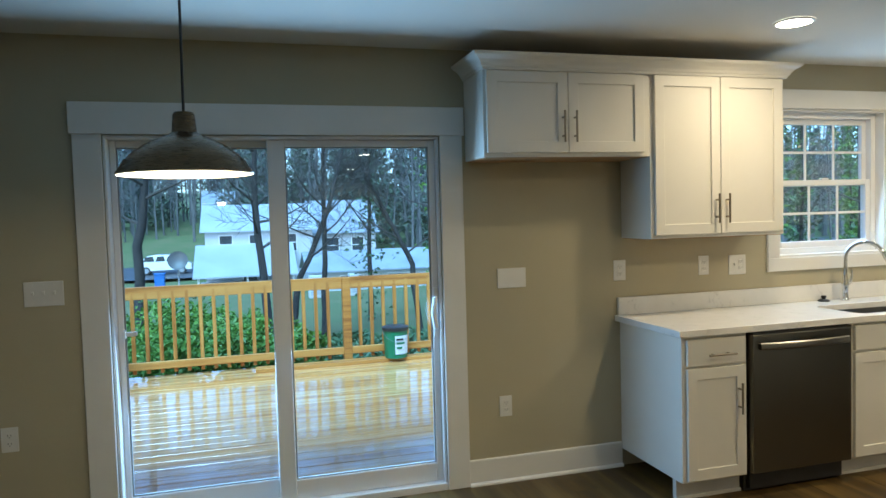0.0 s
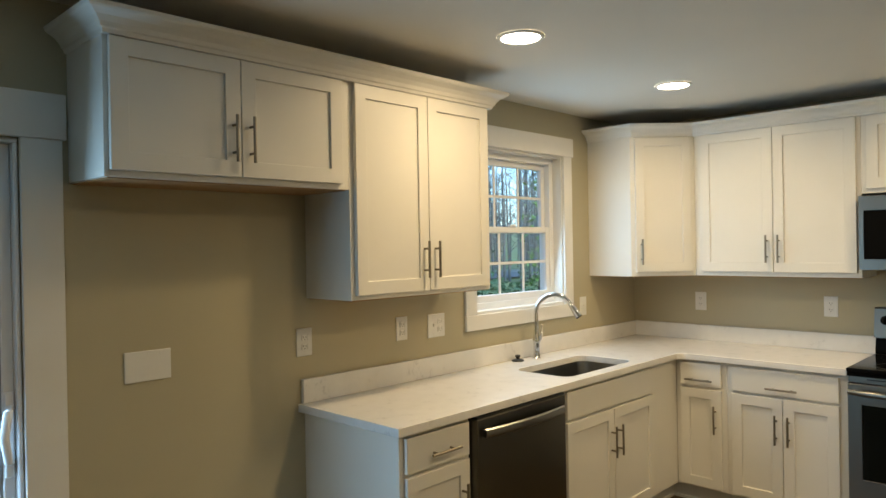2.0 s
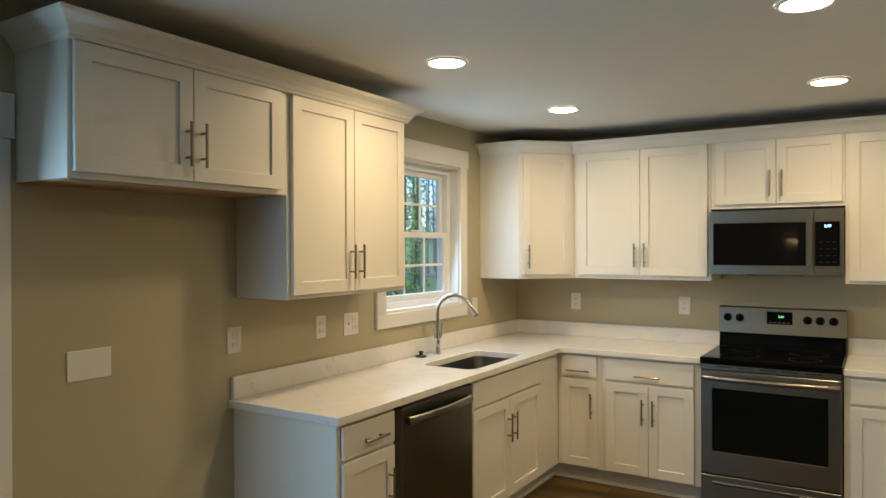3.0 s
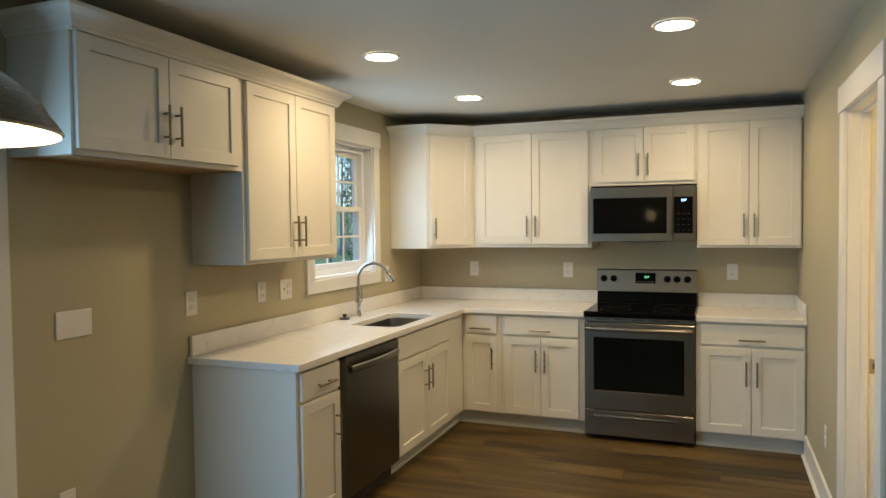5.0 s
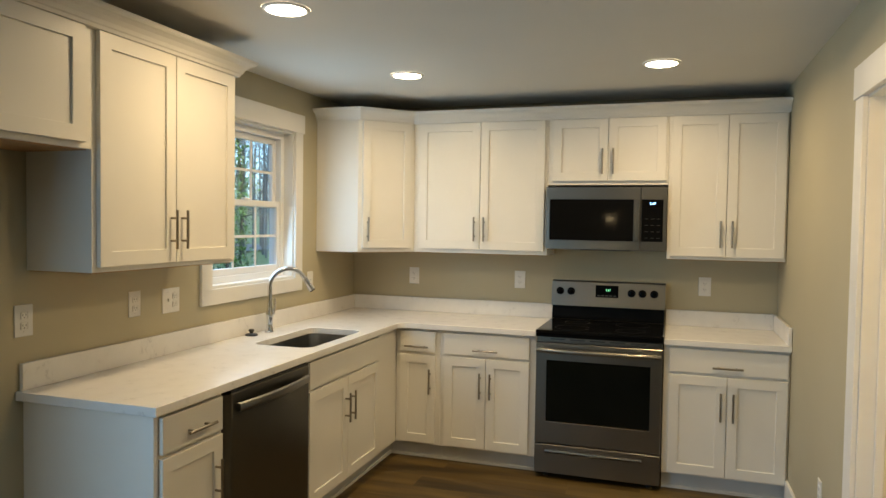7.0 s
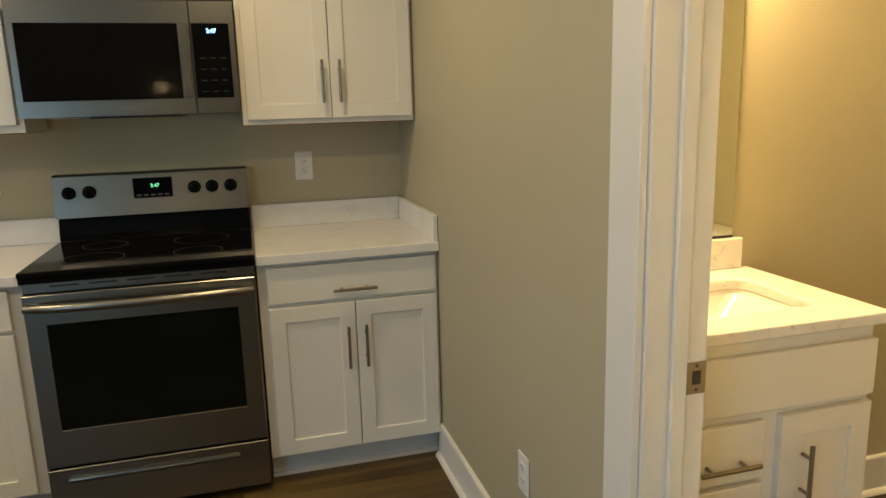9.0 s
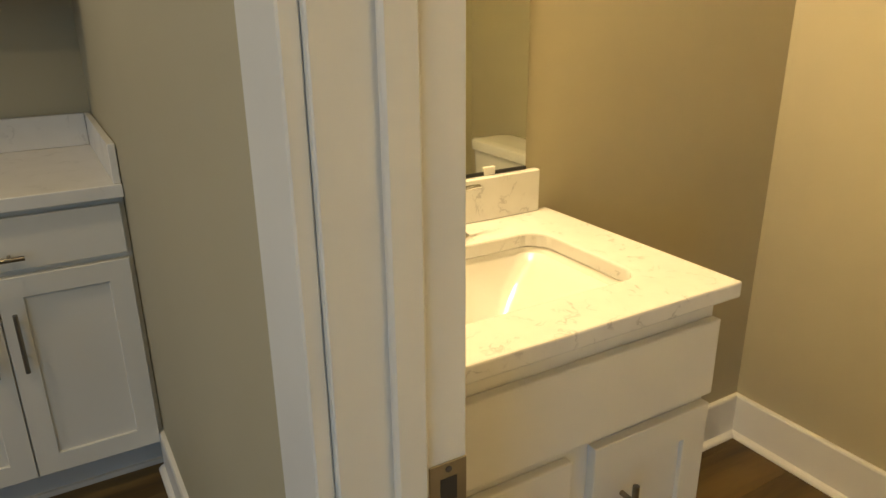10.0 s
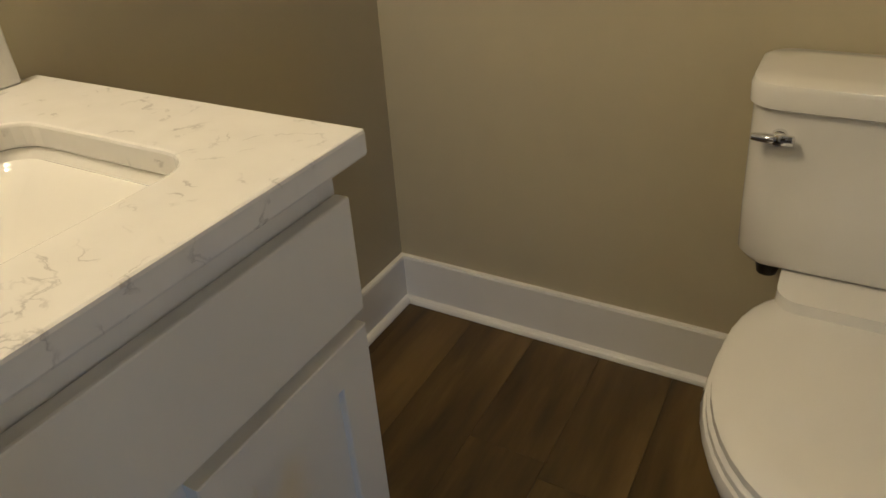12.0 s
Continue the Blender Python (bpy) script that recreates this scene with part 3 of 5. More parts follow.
def cabinet(name, at, w, z0, z1, d, fronts, label, toe=0.0, group="", ply=False, top_open=False):
    """Its own x runs along the wall and its front looks to -y. fronts: kind, x0, x1, z0, z1 and the handle's x, z and run."""
    c = thing(name, at, label, "cabinet", group)
    y = -(d - 0.019)
    if top_open:
        for name_, lo, hi in (("side_panel", (0, y, z0), (0.018, 0, z1)), ("side_panel", (w - 0.018, y, z0), (w, 0, z1)), ("bottom_panel", (0.018, y, z0), (w - 0.018, 0, z0 + 0.018)), ("face_frame", (0.018, y, z0 + 0.018), (w - 0.018, y + 0.02, z1))):
            part(name_, boxes((lo, hi)), CAB, c)
    else:
        part("body", box(bmesh.new(), (0, y, z0), (w, 0, z1), 0.0015), CAB, c)
    if ply:
        part("bottom_panel", boxes(((0.012, y + 0.012, z0 - 0.004), (w - 0.012, -0.002, z0 - 0.0005))), RAWPLY, c, "unpainted plywood underside")
    if toe:
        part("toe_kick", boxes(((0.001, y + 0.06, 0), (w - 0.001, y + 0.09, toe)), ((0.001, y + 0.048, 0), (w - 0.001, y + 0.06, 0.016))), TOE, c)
    for kind, x0, x1, f0, f1, *h in fronts:
        if kind == "door":
            f = part("door", shaker(bmesh.new(), x0, x1, f0, f1, y - 0.001), CAB, c)
        else:
            f = part("drawer_front" if kind == "drawer" else "false_front", box(bmesh.new(), (x0, y - 0.020, f0), (x1, y - 0.001, f1), 0.003, 2), CAB, c)
        for hx, hz, up in h:
            bar_pull(f, hx, hz, y - 0.020, up)
    return c


def pair(w, a, b, z0, z1, hz, gap=0.004):
    m = (a + b) / 2
    return [("door", a, m - gap / 2, z0, z1, (m - 0.034, hz, True)), ("door", m + gap / 2, b, z0, z1, (m + 0.034, hz, True))]


UB, UT, DT = 1.372, 2.284, 2.268
# wall with the window: over the empty fridge space, and beside the window
cabinet("wall_cabinet", pose(-3.876, 0, 0), 0.9635, 1.828, UT, 0.335, pair(0.9635, 0.015, 0.920, 1.850, DT, 1.983), "short white shaker wall cabinet over an empty fridge space", group="kitchen wall cabinets", ply=True)
cabinet("wall_cabinet", pose(-2.912, 0, 0), 0.884, UB, UT, 0.335, pair(0.884, 0.022, 0.860, 1.392, DT, 1.533), "tall white shaker wall cabinet beside the window", group="kitchen wall cabinets", ply=True)
EAST = -90
cabinet("wall_cabinet", pose(0, -0.612, 0, 0, 0, EAST), 0.951, UB, UT, 0.335, pair(0.951, 0.046, 0.929, 1.400, DT, 1.54), "white shaker wall cabinet with two doors", group="kitchen wall cabinets", ply=True)
cabinet("wall_cabinet", pose(0, -1.564, 0, 0, 0, EAST), 0.758, 1.840, UT, 0.335, pair(0.758, 0.028, 0.744, 1.866, DT, 1.99), "short white shaker wall cabinet over the microwave", group="kitchen wall cabinets")
cabinet("wall_cabinet", pose(0, -2.323, 0, 0, 0, EAST), 0.686, UB, UT, 0.335, pair(0.686, 0.018, 0.674, 1.392, DT, 1.533), "white shaker wall cabinet beside the bathroom wall", group="kitchen wall cabinets", ply=True)


def corner_wall_cabinet():
    c = thing("corner_wall_cabinet", pose(0, 0, 0), "white diagonal corner wall cabinet with one door", "cabinet", "kitchen wall cabinets")
    poly = [(-0.001, -0.001), (-0.611, -0.001), (-0.611, -0.316), (-0.316, -0.611), (-0.001, -0.611)]
    part("body", slab(poly, [], UB, UT), CAB, c)
    part("bottom_panel", slab([(-0.01, -0.01), (-0.595, -0.01), (-0.595, -0.31), (-0.31, -0.595), (-0.01, -0.595)], [], UB - 0.004, UB - 0.0005), RAWPLY, c)
    bm = shaker(bmesh.new(), 0.028, 0.39, 1.40, DT, -0.001)
    m = Matrix.Translation((-0.611, -0.316, 0)) @ Matrix.Rotation(radians(-45), 4, "Z")
    bmesh.ops.transform(bm, matrix=m, verts=bm.verts)
    d = part("door", bm, CAB, c)
    h = bar_pull(d, 0.06, 1.53, -0.02, True)
    h.matrix_local = m


corner_wall_cabinet()
CROWN = [(-0.02, 0.0), (0.006, 0.0), (0.010, 0.012), (0.016, 0.016), (0.022, 0.030), (0.036, 0.046), (0.052, 0.056), (0.060, 0.060), (0.066, 0.066), (0.070, 0.078), (-0.02, 0.078)]
solo("crown_moulding", sweep([(-3.876, -0.001), (-3.876, -0.336), (-2.028, -0.336), (-2.028, -0.001)], CROWN, 2.270), CAB, "white crown moulding along the tops of wall cabinets", "moulding", "crown mouldings")
solo("crown_moulding", sweep([(-0.611, -0.001), (-0.611, -0.330), (-0.330, -0.611), (-0.330, YC + 0.001)], CROWN, 2.270), CAB, "white crown moulding round the corner wall cabinets", "moulding", "crown mouldings")

# base units
Z0, ZT = 0.105, 0.876
DR0, DR1, BD0, BD1 = 0.722, 0.860, 0.118, 0.706
cabinet("base_cabinet", pose(-2.932, 0, 0), 0.396, Z0, ZT, 0.63, [("drawer", 0.024, 0.380, DR0, DR1, (0.216, 0.778, False)), ("door", 0.024, 0.380, BD0, BD1, (0.332, 0.535, True))],
        "narrow white end base cabinet beside the dishwasher", 0.105, "kitchen base cabinets")
sink_base = cabinet("sink_base_cabinet", pose(-1.866, 0, 0), 1.2545, Z0, ZT, 0.63,
        [("false", 0.036, 0.92, DR0, DR1), *pair(1.1, 0.036, 0.92, BD0, BD1, 0.535)], "white shaker sink base cabinet with two doors", 0.105, "kitchen base cabinets", top_open=True)
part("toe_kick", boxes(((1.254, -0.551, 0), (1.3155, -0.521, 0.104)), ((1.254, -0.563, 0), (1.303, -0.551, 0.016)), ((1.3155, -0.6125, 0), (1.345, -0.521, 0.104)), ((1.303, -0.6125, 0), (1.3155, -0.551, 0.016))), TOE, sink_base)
cabinet("base_cabinet", pose(0, -0.612, 0, 0, 0, EAST), 0.311, Z0, ZT, 0.63, [("drawer", 0.032, 0.281, DR0, DR1, (0.157, 0.762, False)), ("door", 0.032, 0.281, BD0, BD1, (0.248, 0.535, True))],
        "narrow white corner base cabinet with one drawer", 0.105, "kitchen base cabinets")
cabinet("base_cabinet", pose(0, -0.924, 0, 0, 0, EAST), 0.636, Z0, ZT, 0.63, [("drawer", 0.03, 0.594, DR0, DR1, (0.312, 0.762, False)), *pair(0.6, 0.03, 0.594, BD0, BD1, 0.535)],
        "white base cabinet beside the range, one drawer", 0.105, "kitchen base cabinets")
cabinet("base_cabinet", pose(0, -2.326, 0, 0, 0, EAST), 0.684, Z0, ZT, 0.63, [("drawer", 0.032, 0.672, DR0, DR1, (0.352, 0.762, False)), *pair(0.68, 0.032, 0.672, BD0, BD1, 0.535)],
        "white base cabinet between range and bathroom wall", 0.105, "kitchen base cabinets")

# worktops
SKX, SKY, SHX, SHY = -1.40, -0.395, 0.33, 0.175
fillet = [(-0.648 - 0.05 * (1 - math.sin(t)), -0.648 - 0.05 * (1 - math.cos(t))) for t in [k * math.pi / 12 for k in range(7)]]
outline = [(-0.003, -0.003), (-2.966, -0.003), (-2.966, -0.650), *[(x, y) for x, y in fillet[::1]], (-0.650, -1.560), (-0.003, -1.560)]
outline[3:-2] = sorted(outline[3:-2], key=lambda p: p[0] - p[1])
L = thing("worktop", pose(0, 0, 0), "white quartz L-shaped worktop with upstand", "worktop")
part("top", slab(outline, [[(p.x, p.y) for p in round_rect(SKX, SKY, SHX, SHY, 0.06, 0)]], 0.878, 0.914, 0.003), QUARTZ, L)
part("upstand", boxes(((-2.950, -0.022, 0.9142), (-0.023, -0.003, 1.018)), bev=0.002), QUARTZ, L)
part("upstand", boxes(((-0.022, -1.560, 0.9142), (-0.003, -0.003, 1.018)), bev=0.002), QUARTZ, L)
L2 = thing("worktop", pose(0, 0, 0), "short white quartz worktop beside the range", "worktop")
part("top", slab([(-0.003, -2.326), (-0.003, YC + 0.003), (-0.650, YC + 0.003), (-0.650, -2.326)], [], 0.878, 0.914, 0.003), QUARTZ, L2)
part("upstand", boxes(((-0.022, YC + 0.023, 0.9142), (-0.003, -2.326, 1.018)), bev=0.002), QUARTZ, L2)
part("side_upstand", boxes(((-0.640, YC + 0.003, 0.9142), (-0.003, YC + 0.022, 1.018)), bev=0.002), QUARTZ, L2)


def sink_bowl(name, cx, cy, hx, hy, r, ztop, depth, mat, label, thick=0.012, slope=0.02, plug=True, n=8):
    s = thing(name, pose(cx, cy, ztop - depth), label, "sink")
    loops = [round_rect(0, 0, hx + thick, hy + thick, r + thick, depth, n), round_rect(0, 0, hx, hy, r, depth, n)]
    for k in range(1, 9):
        u = k / 8
        sh = slope * u + 0.9 * r * max(0, (u - 0.6) / 0.4) ** 2
        loops.append(round_rect(0, 0, hx - sh, hy - sh, max(r - 0.2 * sh, 0.012), depth * (1 - u ** 0.9) + 0.004, n))
    bm = rings(bmesh.new(), loops, cap0=False)
    part("bowl", bm, mat, s, smooth=True)
    if plug:
        part("drain", lathe(bmesh.new(), [(0.0, 0.006), (0.04, 0.006), (0.042, 0.0045)], n=24, cap0=False, cap1=False), CHROME, s, "round chrome drain", True)
    return s


sink_bowl("kitchen_sink", SKX, SKY, SHX + 0.004, SHY + 0.004, 0.06, 0.8775, 0.2, STEEL, "undermount stainless steel single bowl sink")


def kitchen_faucet():
    f = thing("kitchen_faucet", pose(-1.352, -0.095, 0.914), "chrome pull-down kitchen faucet with side lever", "faucet")
    part("base", lathe(bmesh.new(), [(0.026, 0), (0.026, 0.006), (0.021, 0.012), (0.018, 0.05), (0.020, 0.09), (0.023, 0.11), (0.018, 0.125), (0.014, 0.16), (0.012, 0.21)], n=24), CHROME, f, smooth=True)
    th = radians(-52)
    dx, dy = math.cos(th), math.sin(th)
    pts = [(0, 0, 0.20), (0, 0, 0.26)]
    R = 0.108
    for k in range(0, 15):
        u = radians(152) * k / 14
        pts.append((dx * R * (1 - math.cos(u)), dy * R * (1 - math.cos(u)), 0.27 + R * math.sin(u)))
    e = Vector(pts[-1])
    w = (e - Vector(pts[-2])).normalized()
    part("spout", tube(bmesh.new(), pts, 0.0135, 16), CHROME, f, smooth=True)
    part("spray_collar", tube(bmesh.new(), [e - w * 0.002, e + w * 0.004, e + w * 0.010, e + w * 0.014], [0.0145, 0.0175, 0.0175, 0.0145], 18), CHROME, f, smooth=True)
    hd = part("spray_head", tube(bmesh.new(), [e + w * 0.012, e + w * 0.024, e + w * 0.06, e + w * 0.084], [0.0145, 0.017, 0.0205, 0.0225], 20), CHROME, f, smooth=True)
    part("nozzle", tube(bmesh.new(), [e + w * 0.0845, e + w * 0.091], 0.0185, 18), BLACK, hd, "black rubber nozzle")
    part("spray_button", tube(bmesh.new(), [e + w * 0.045 + Vector((0.016, 0.010, 0.008)), e + w * 0.068 + Vector((0.018, 0.011, 0.009))], 0.006, 10), BLACK, hd, "black spray button")
    part("lever", tube(bmesh.new(), [(0.012, 0.0, 0.105), (0.032, -0.004, 0.112), (0.042, -0.008, 0.14), (0.040, -0.010, 0.20)], [0.012, 0.012, 0.009, 0.006], 12), CHROME, f, smooth=True)
    s = thing("sink_stopper", pose(-1.490, -0.062, 0.914), "black rubber sink stopper on the worktop", "stopper")
    part("flange", lathe(bmesh.new(), [(0.036, 0), (0.037, 0.006), (0.03, 0.011), (0.014, 0.014)], n=24), BLACK, s, smooth=True)
    part("knob", lathe(bmesh.new(), [(0.009, 0.014), (0.012, 0.022), (0.017, 0.029), (0.014, 0.036), (0.004, 0.038)], n=20), BLACK, s, smooth=True)


kitchen_faucet()


# ---------------------------------------------------------------- appliances
def dishwasher():
    d = thing("dishwasher", pose(-2.536, 0, 0), "dark stainless steel built-in dishwasher", "dishwasher")
    w = 0.670
    part("tub", boxes(((0.03, -0.60, 0.02), (w - 0.03, -0.03, 0.87))), BLACK, d)
    bm = box(bmesh.new(), (0.012, -0.652, 0.118), (w - 0.012, -0.602, 0.862), 0.006, 2)
    door = part("door", bm, STEELH, d)
    part("control_strip", boxes(((0.014, -0.648, 0.8625), (w - 0.014, -0.606, 0.872))), BLACK, door)
    pts = [(0.045 + (w - 0.09) * k / 10, -0.668 - 0.022 * math.sin(math.pi * k / 10), 0.800) for k in range(11)]
    bm = bmesh.new()
    loops = []
    for x, y, z in pts:
        loops.append([Vector((x, y + 0.004, z - 0.02)), Vector((x, y - 0.004, z - 0.014)), Vector((x, y - 0.007, z)), Vector((x, y - 0.004, z + 0.014)), Vector((x, y + 0.004, z + 0.02))])
    rings(bm, loops)
    for x in (0.045, w - 0.06):
        box(bm, (x, -0.67, 0.785), (x + 0.015, -0.652, 0.815))
    part("handle", bm, STEEL, door, "bowed stainless handle", True)
    part("kick_plate", boxes(((0.012, -0.575, 0.0), (w - 0.012, -0.56, 0.112)), bev=0.002), BLACK, d)


dishwasher()


def range_cooker():
    r = thing("range_cooker", pose(0, -1.564, 0, 0, 0, EAST), "stainless steel electric range with black glass top", "range")
    w = 0.757
    part("body", boxes(((0.002, -0.63, 0.02), (w - 0.002, -0.012, 0.905)), bev=0.002), DARKGREY, r)
    bm = box(bmesh.new(), (-0.002, -0.672, 0.905), (w + 0.002, -0.085, 0.926), 0.006, 2)
    box(bm, (0.0, -0.664, 0.884), (w, -0.630, 0.905), 0.003)
    top = part("cooktop", bm, BLACKGLASS, r, "black ceramic glass cooktop")
    for x, y, rad in ((0.20, -0.50, 0.105), (0.56, -0.50, 0.085), (0.20, -0.24, 0.08), (0.56, -0.24, 0.105)):
        bm = bmesh.new()
        lathe(bm, [(rad, 0.9262), (rad + 0.0025, 0.9262)], (x, y, 0), 40, False, False)
        part("burner_ring", bm, DARKGREY, top)
    bm = bmesh.new()
    loops = [[Vector((x, -0.012, 0.926)), Vector((x, -0.084, 0.926)), Vector((x, -0.080, 0.95)), Vector((x, -0.062, 1.02)), Vector((x, -0.012, 1.02))] for x in (0.004, w - 0.004)]
    rings(bm, loops)
    part("riser", bm, BLACKGLASS, r, "black glass riser")
    bm = bmesh.new()
    rings(bm, [[Vector((x, -0.010, 1.02)), Vector((x, -0.088, 1.02)), Vector((x, -0.086, 1.035)), Vector((x, -0.066, 1.185)), Vector((x, -0.056, 1.193)), Vector((x, -0.010, 1.193))] for x in (0.0, w)])
    bg = part("control_panel", bm, STEEL, r)
    tilt = math.degrees(math.atan2(0.02, 0.15))
    for x in (0.057, 0.133, 0.539, 0.610, 0.686):
        z = 1.120
        y = -0.0745
        bm = tube(bmesh.new(), [(x, y, z), (x, y - 0.006, z - 0.001), (x, y - 0.007, z - 0.001), (x, y - 0.026, z - 0.003), (x, y - 0.029, z - 0.003)], [0.027, 0.026, 0.023, 0.020, 0.015], 24)
        box(bm, (x - 0.004, y - 0.033, z - 0.02), (x + 0.004, y - 0.024, z + 0.016), 0.001)
        part("knob", bm, BLACKGLASS, bg, "black control knob", True)
    disp = part("display", boxes(((0.30, -0.0815, 1.085), (0.452, -0.065, 1.168)), bev=0.002), BLACKGLASS, bg)
    words("clock_digits", "2:47", 0.020, GREENDIGIT, bg, pose(0.385, -0.0822, 1.135, 90))
    for k in range(5):
        part("button", boxes(((0.312 + k * 0.027, -0.0822, 1.093), (0.33 + k * 0.027, -0.0812, 1.101))), DARKGREY, bg)
    bm = boxes(((0.006, -0.652, 0.85), (w - 0.006, -0.632, 0.884)), bev=0.002)
    part("vent_strip", bm, STEEL, r)
    for k in range(5):
        part("vent_slot", boxes(((0.09 + k * 0.12, -0.6535, 0.868), (0.18 + k * 0.12, -0.6515, 0.874))), BLACK, r)
    def rect(a, c0, c1, yy):
        return [Vector((a, yy, c0)), Vector((w - a, yy, c0)), Vector((w - a, yy, c1)), Vector((a, yy, c1))]
    door = part("oven_door", rings(bmesh.new(), [rect(0.004, 0.222, 0.846, -0.632), rect(0.004, 0.222, 0.846, -0.665), rect(0.007, 0.225, 0.843, -0.668), rect(0.068, 0.356, 0.742, -0.668), rect(0.068, 0.356, 0.742, -0.645)]), STEEL, r)
    part("oven_window", boxes(((0.069, -0.664, 0.357), (w - 0.069, -0.646, 0.741))), OVENGLASS, door, "dark oven window")
    part("window_lip", boxes(((0.068, -0.669, 0.356), (w - 0.068, -0.6645, 0.360))), CHROME, door)
    pts = [(0.012 + (w - 0.024) * k / 14, -0.690 - 0.026 * math.sin(math.pi * k / 14) ** 0.7, 0.806) for k in range(15)]
    bm = tube(bmesh.new(), pts, [0.016 if 0 < k < 14 else 0.012 for k in range(15)], 14)
    for x in (0.03, w - 0.055):
        box(bm, (x, -0.70, 0.794), (x + 0.025, -0.668, 0.818), 0.003)
    part("door_handle", bm, STEEL, door, "bowed stainless handle", True)
    dr = part("drawer", boxes(((0.004, -0.668, 0.035), (w - 0.004, -0.632, 0.214)), bev=0.003), STEEL, r)
    bm = bmesh.new()
    rings(bm, [[Vector((x, -0.6685, 0.182)), Vector((x, -0.682, 0.180)), Vector((x, -0.684, 0.174)), Vector((x, -0.6685, 0.158))] for x in (0.070, w - 0.110)])
    part("drawer_pull", bm, STEEL, dr)
    for x in (0.05, w - 0.08):
        for y in (-0.60, -0.06):
            part("foot", tube(bmesh.new(), [(x + 0.015, y, 0), (x + 0.015, y, 0.022)], 0.018, 12), BLACK, r)


range_cooker()


def microwave():
    m = thing("microwave", pose(0, -1.564, 1.421, 0, 0, EAST), "stainless over-the-range microwave with black glass", "microwave")
    w, h = 0.757, 0.402
    part("housing", boxes(((0.003, -0.365, 0.004), (w - 0.003, -0.012, h)), bev=0.002), DARKGREY, m)
    y0, y1 = -0.402, -0.366

    def ring(a, b, ia, ib):
        def rect(c, d, e, f, yy):
            return [Vector((c, yy, e)), Vector((d, yy, e)), Vector((d, yy, f)), Vector((c, yy, f))]
        return rings(bmesh.new(), [rect(a, b, 0.0, h, y1), rect(a, b, 0.0, h, y0 + 0.002), rect(a + 0.002, b - 0.002, 0.002, h - 0.002, y0), rect(ia, ib, 0.058, h - 0.078, y0), rect(ia, ib, 0.058, h - 0.078, y1 - 0.008)])
    door = part("door", ring(0.003, 0.598, 0.026, 0.556), STEEL, m)
    part("control_frame", ring(0.600, w - 0.003, 0.604, w - 0.022), STEEL, m)
    part("window", boxes(((0.0265, y0 + 0.004, 0.0585), (0.5555, y1 - 0.009, h - 0.0785))), BLACKGLASS, door, "black glass microwave window")
    part("control_panel", boxes(((0.6045, y0 + 0.003, 0.0585), (w - 0.0225, y1 - 0.009, h - 0.0785))), BLACKGLASS, m)
    part("handle", boxes(((0.563, y0 - 0.03, 0.062), (0.592, y0 - 0.018, h - 0.083)), ((0.566, y0 - 0.018, 0.075), (0.589, y0, 0.10)), ((0.566, y0 - 0.018, h - 0.12), (0.589, y0, h - 0.095)), bev=0.003), STEEL, door, "flat stainless pull handle")
    words("clock_digits", "2:47", 0.021, BLUEDIGIT, m, pose(0.672, y0 + 0.0022, h - 0.105, 90))
    for i in range(3):
        for k in range(4):
            part("key", boxes(((0.625 + i * 0.036, y0 + 0.002, 0.08 + k * 0.04), (0.645 + i * 0.036, y0 + 0.0032, 0.083 + k * 0.04))), BLACK, m)
    part("grease_filter", boxes(((0.22, -0.34, -0.006), (0.54, -0.1, 0.003))), BLACK, m)
    part("task_lamp", boxes(((0.08, -0.3, -0.004), (0.18, -0.22, 0.003))), PLATE, m)


microwave()


# ---------------------------------------------------------------- plates
def plate(x, z, w, h, kinds, at, label, cat="outlet"):
    p = thing("wall_plate", at @ pose(x, 0, z), label, cat, "wall plates")
    part("cover", box(bmesh.new(), (-w / 2, -0.006, -h / 2), (w / 2, -0.0005, h / 2), 0.0025, 2), PLATE, p)
    n = len(kinds)
    for i, k in enumerate(kinds):
        cx = (i - (n - 1) / 2) * 0.046
        if k == "o":
            for dz in (-0.02, 0.02):
                s = part("socket", box(bmesh.new(), (cx - 0.016, -0.0085, dz - 0.014), (cx + 0.016, -0.006, dz + 0.014), 0.003), PLATE, p)
                part("slots", boxes(((cx - 0.008, -0.0088, dz - 0.002), (cx - 0.0055, -0.0084, dz + 0.007)), ((cx + 0.0055, -0.0088, dz - 0.002), (cx + 0.008, -0.0084, dz + 0.006)), ((cx - 0.002, -0.0088, dz - 0.010), (cx + 0.002, -0.0084, dz - 0.006))), DARKGREY, s)
        if k == "s":
            part("toggle", box(bmesh.new(), (cx - 0.005, -0.016, -0.004), (cx + 0.005, -0.006, 0.012), 0.001), PLATE, p)
        for dz in (-0.042, 0.042):
            part("screw", tube(bmesh.new(), [(cx, -0.006, dz), (cx, -0.0075, dz)], 0.003, 8), PLATE, p)
    return p


N = pose(0, 0, 0)
E = pose(0, 0, 0, 0, 0, EAST)
S = pose(0, YC, 0, 0, 0, 180)
plate(-3.618, 1.170, 0.172, 0.112, "bbb", N, "wide blank white wall plate on the beige wall", "wall plate")
plate(-3.672, 0.437, 0.074, 0.118, "o", N, "white low outlet plate on the beige wall")
plate(-2.930, 1.180, 0.080, 0.122, "o", N, "white outlet plate beside the worktop end")
plate(-2.348, 1.183, 0.074, 0.118, "o", N, "white outlet plate over the worktop")
plate(-2.102, 1.176, 0.124, 0.122, "so", N, "white switch and outlet plate over the worktop")
plate(-0.700, 1.174, 0.074, 0.122, "s", N, "white switch plate between window and corner cabinet", "switch")
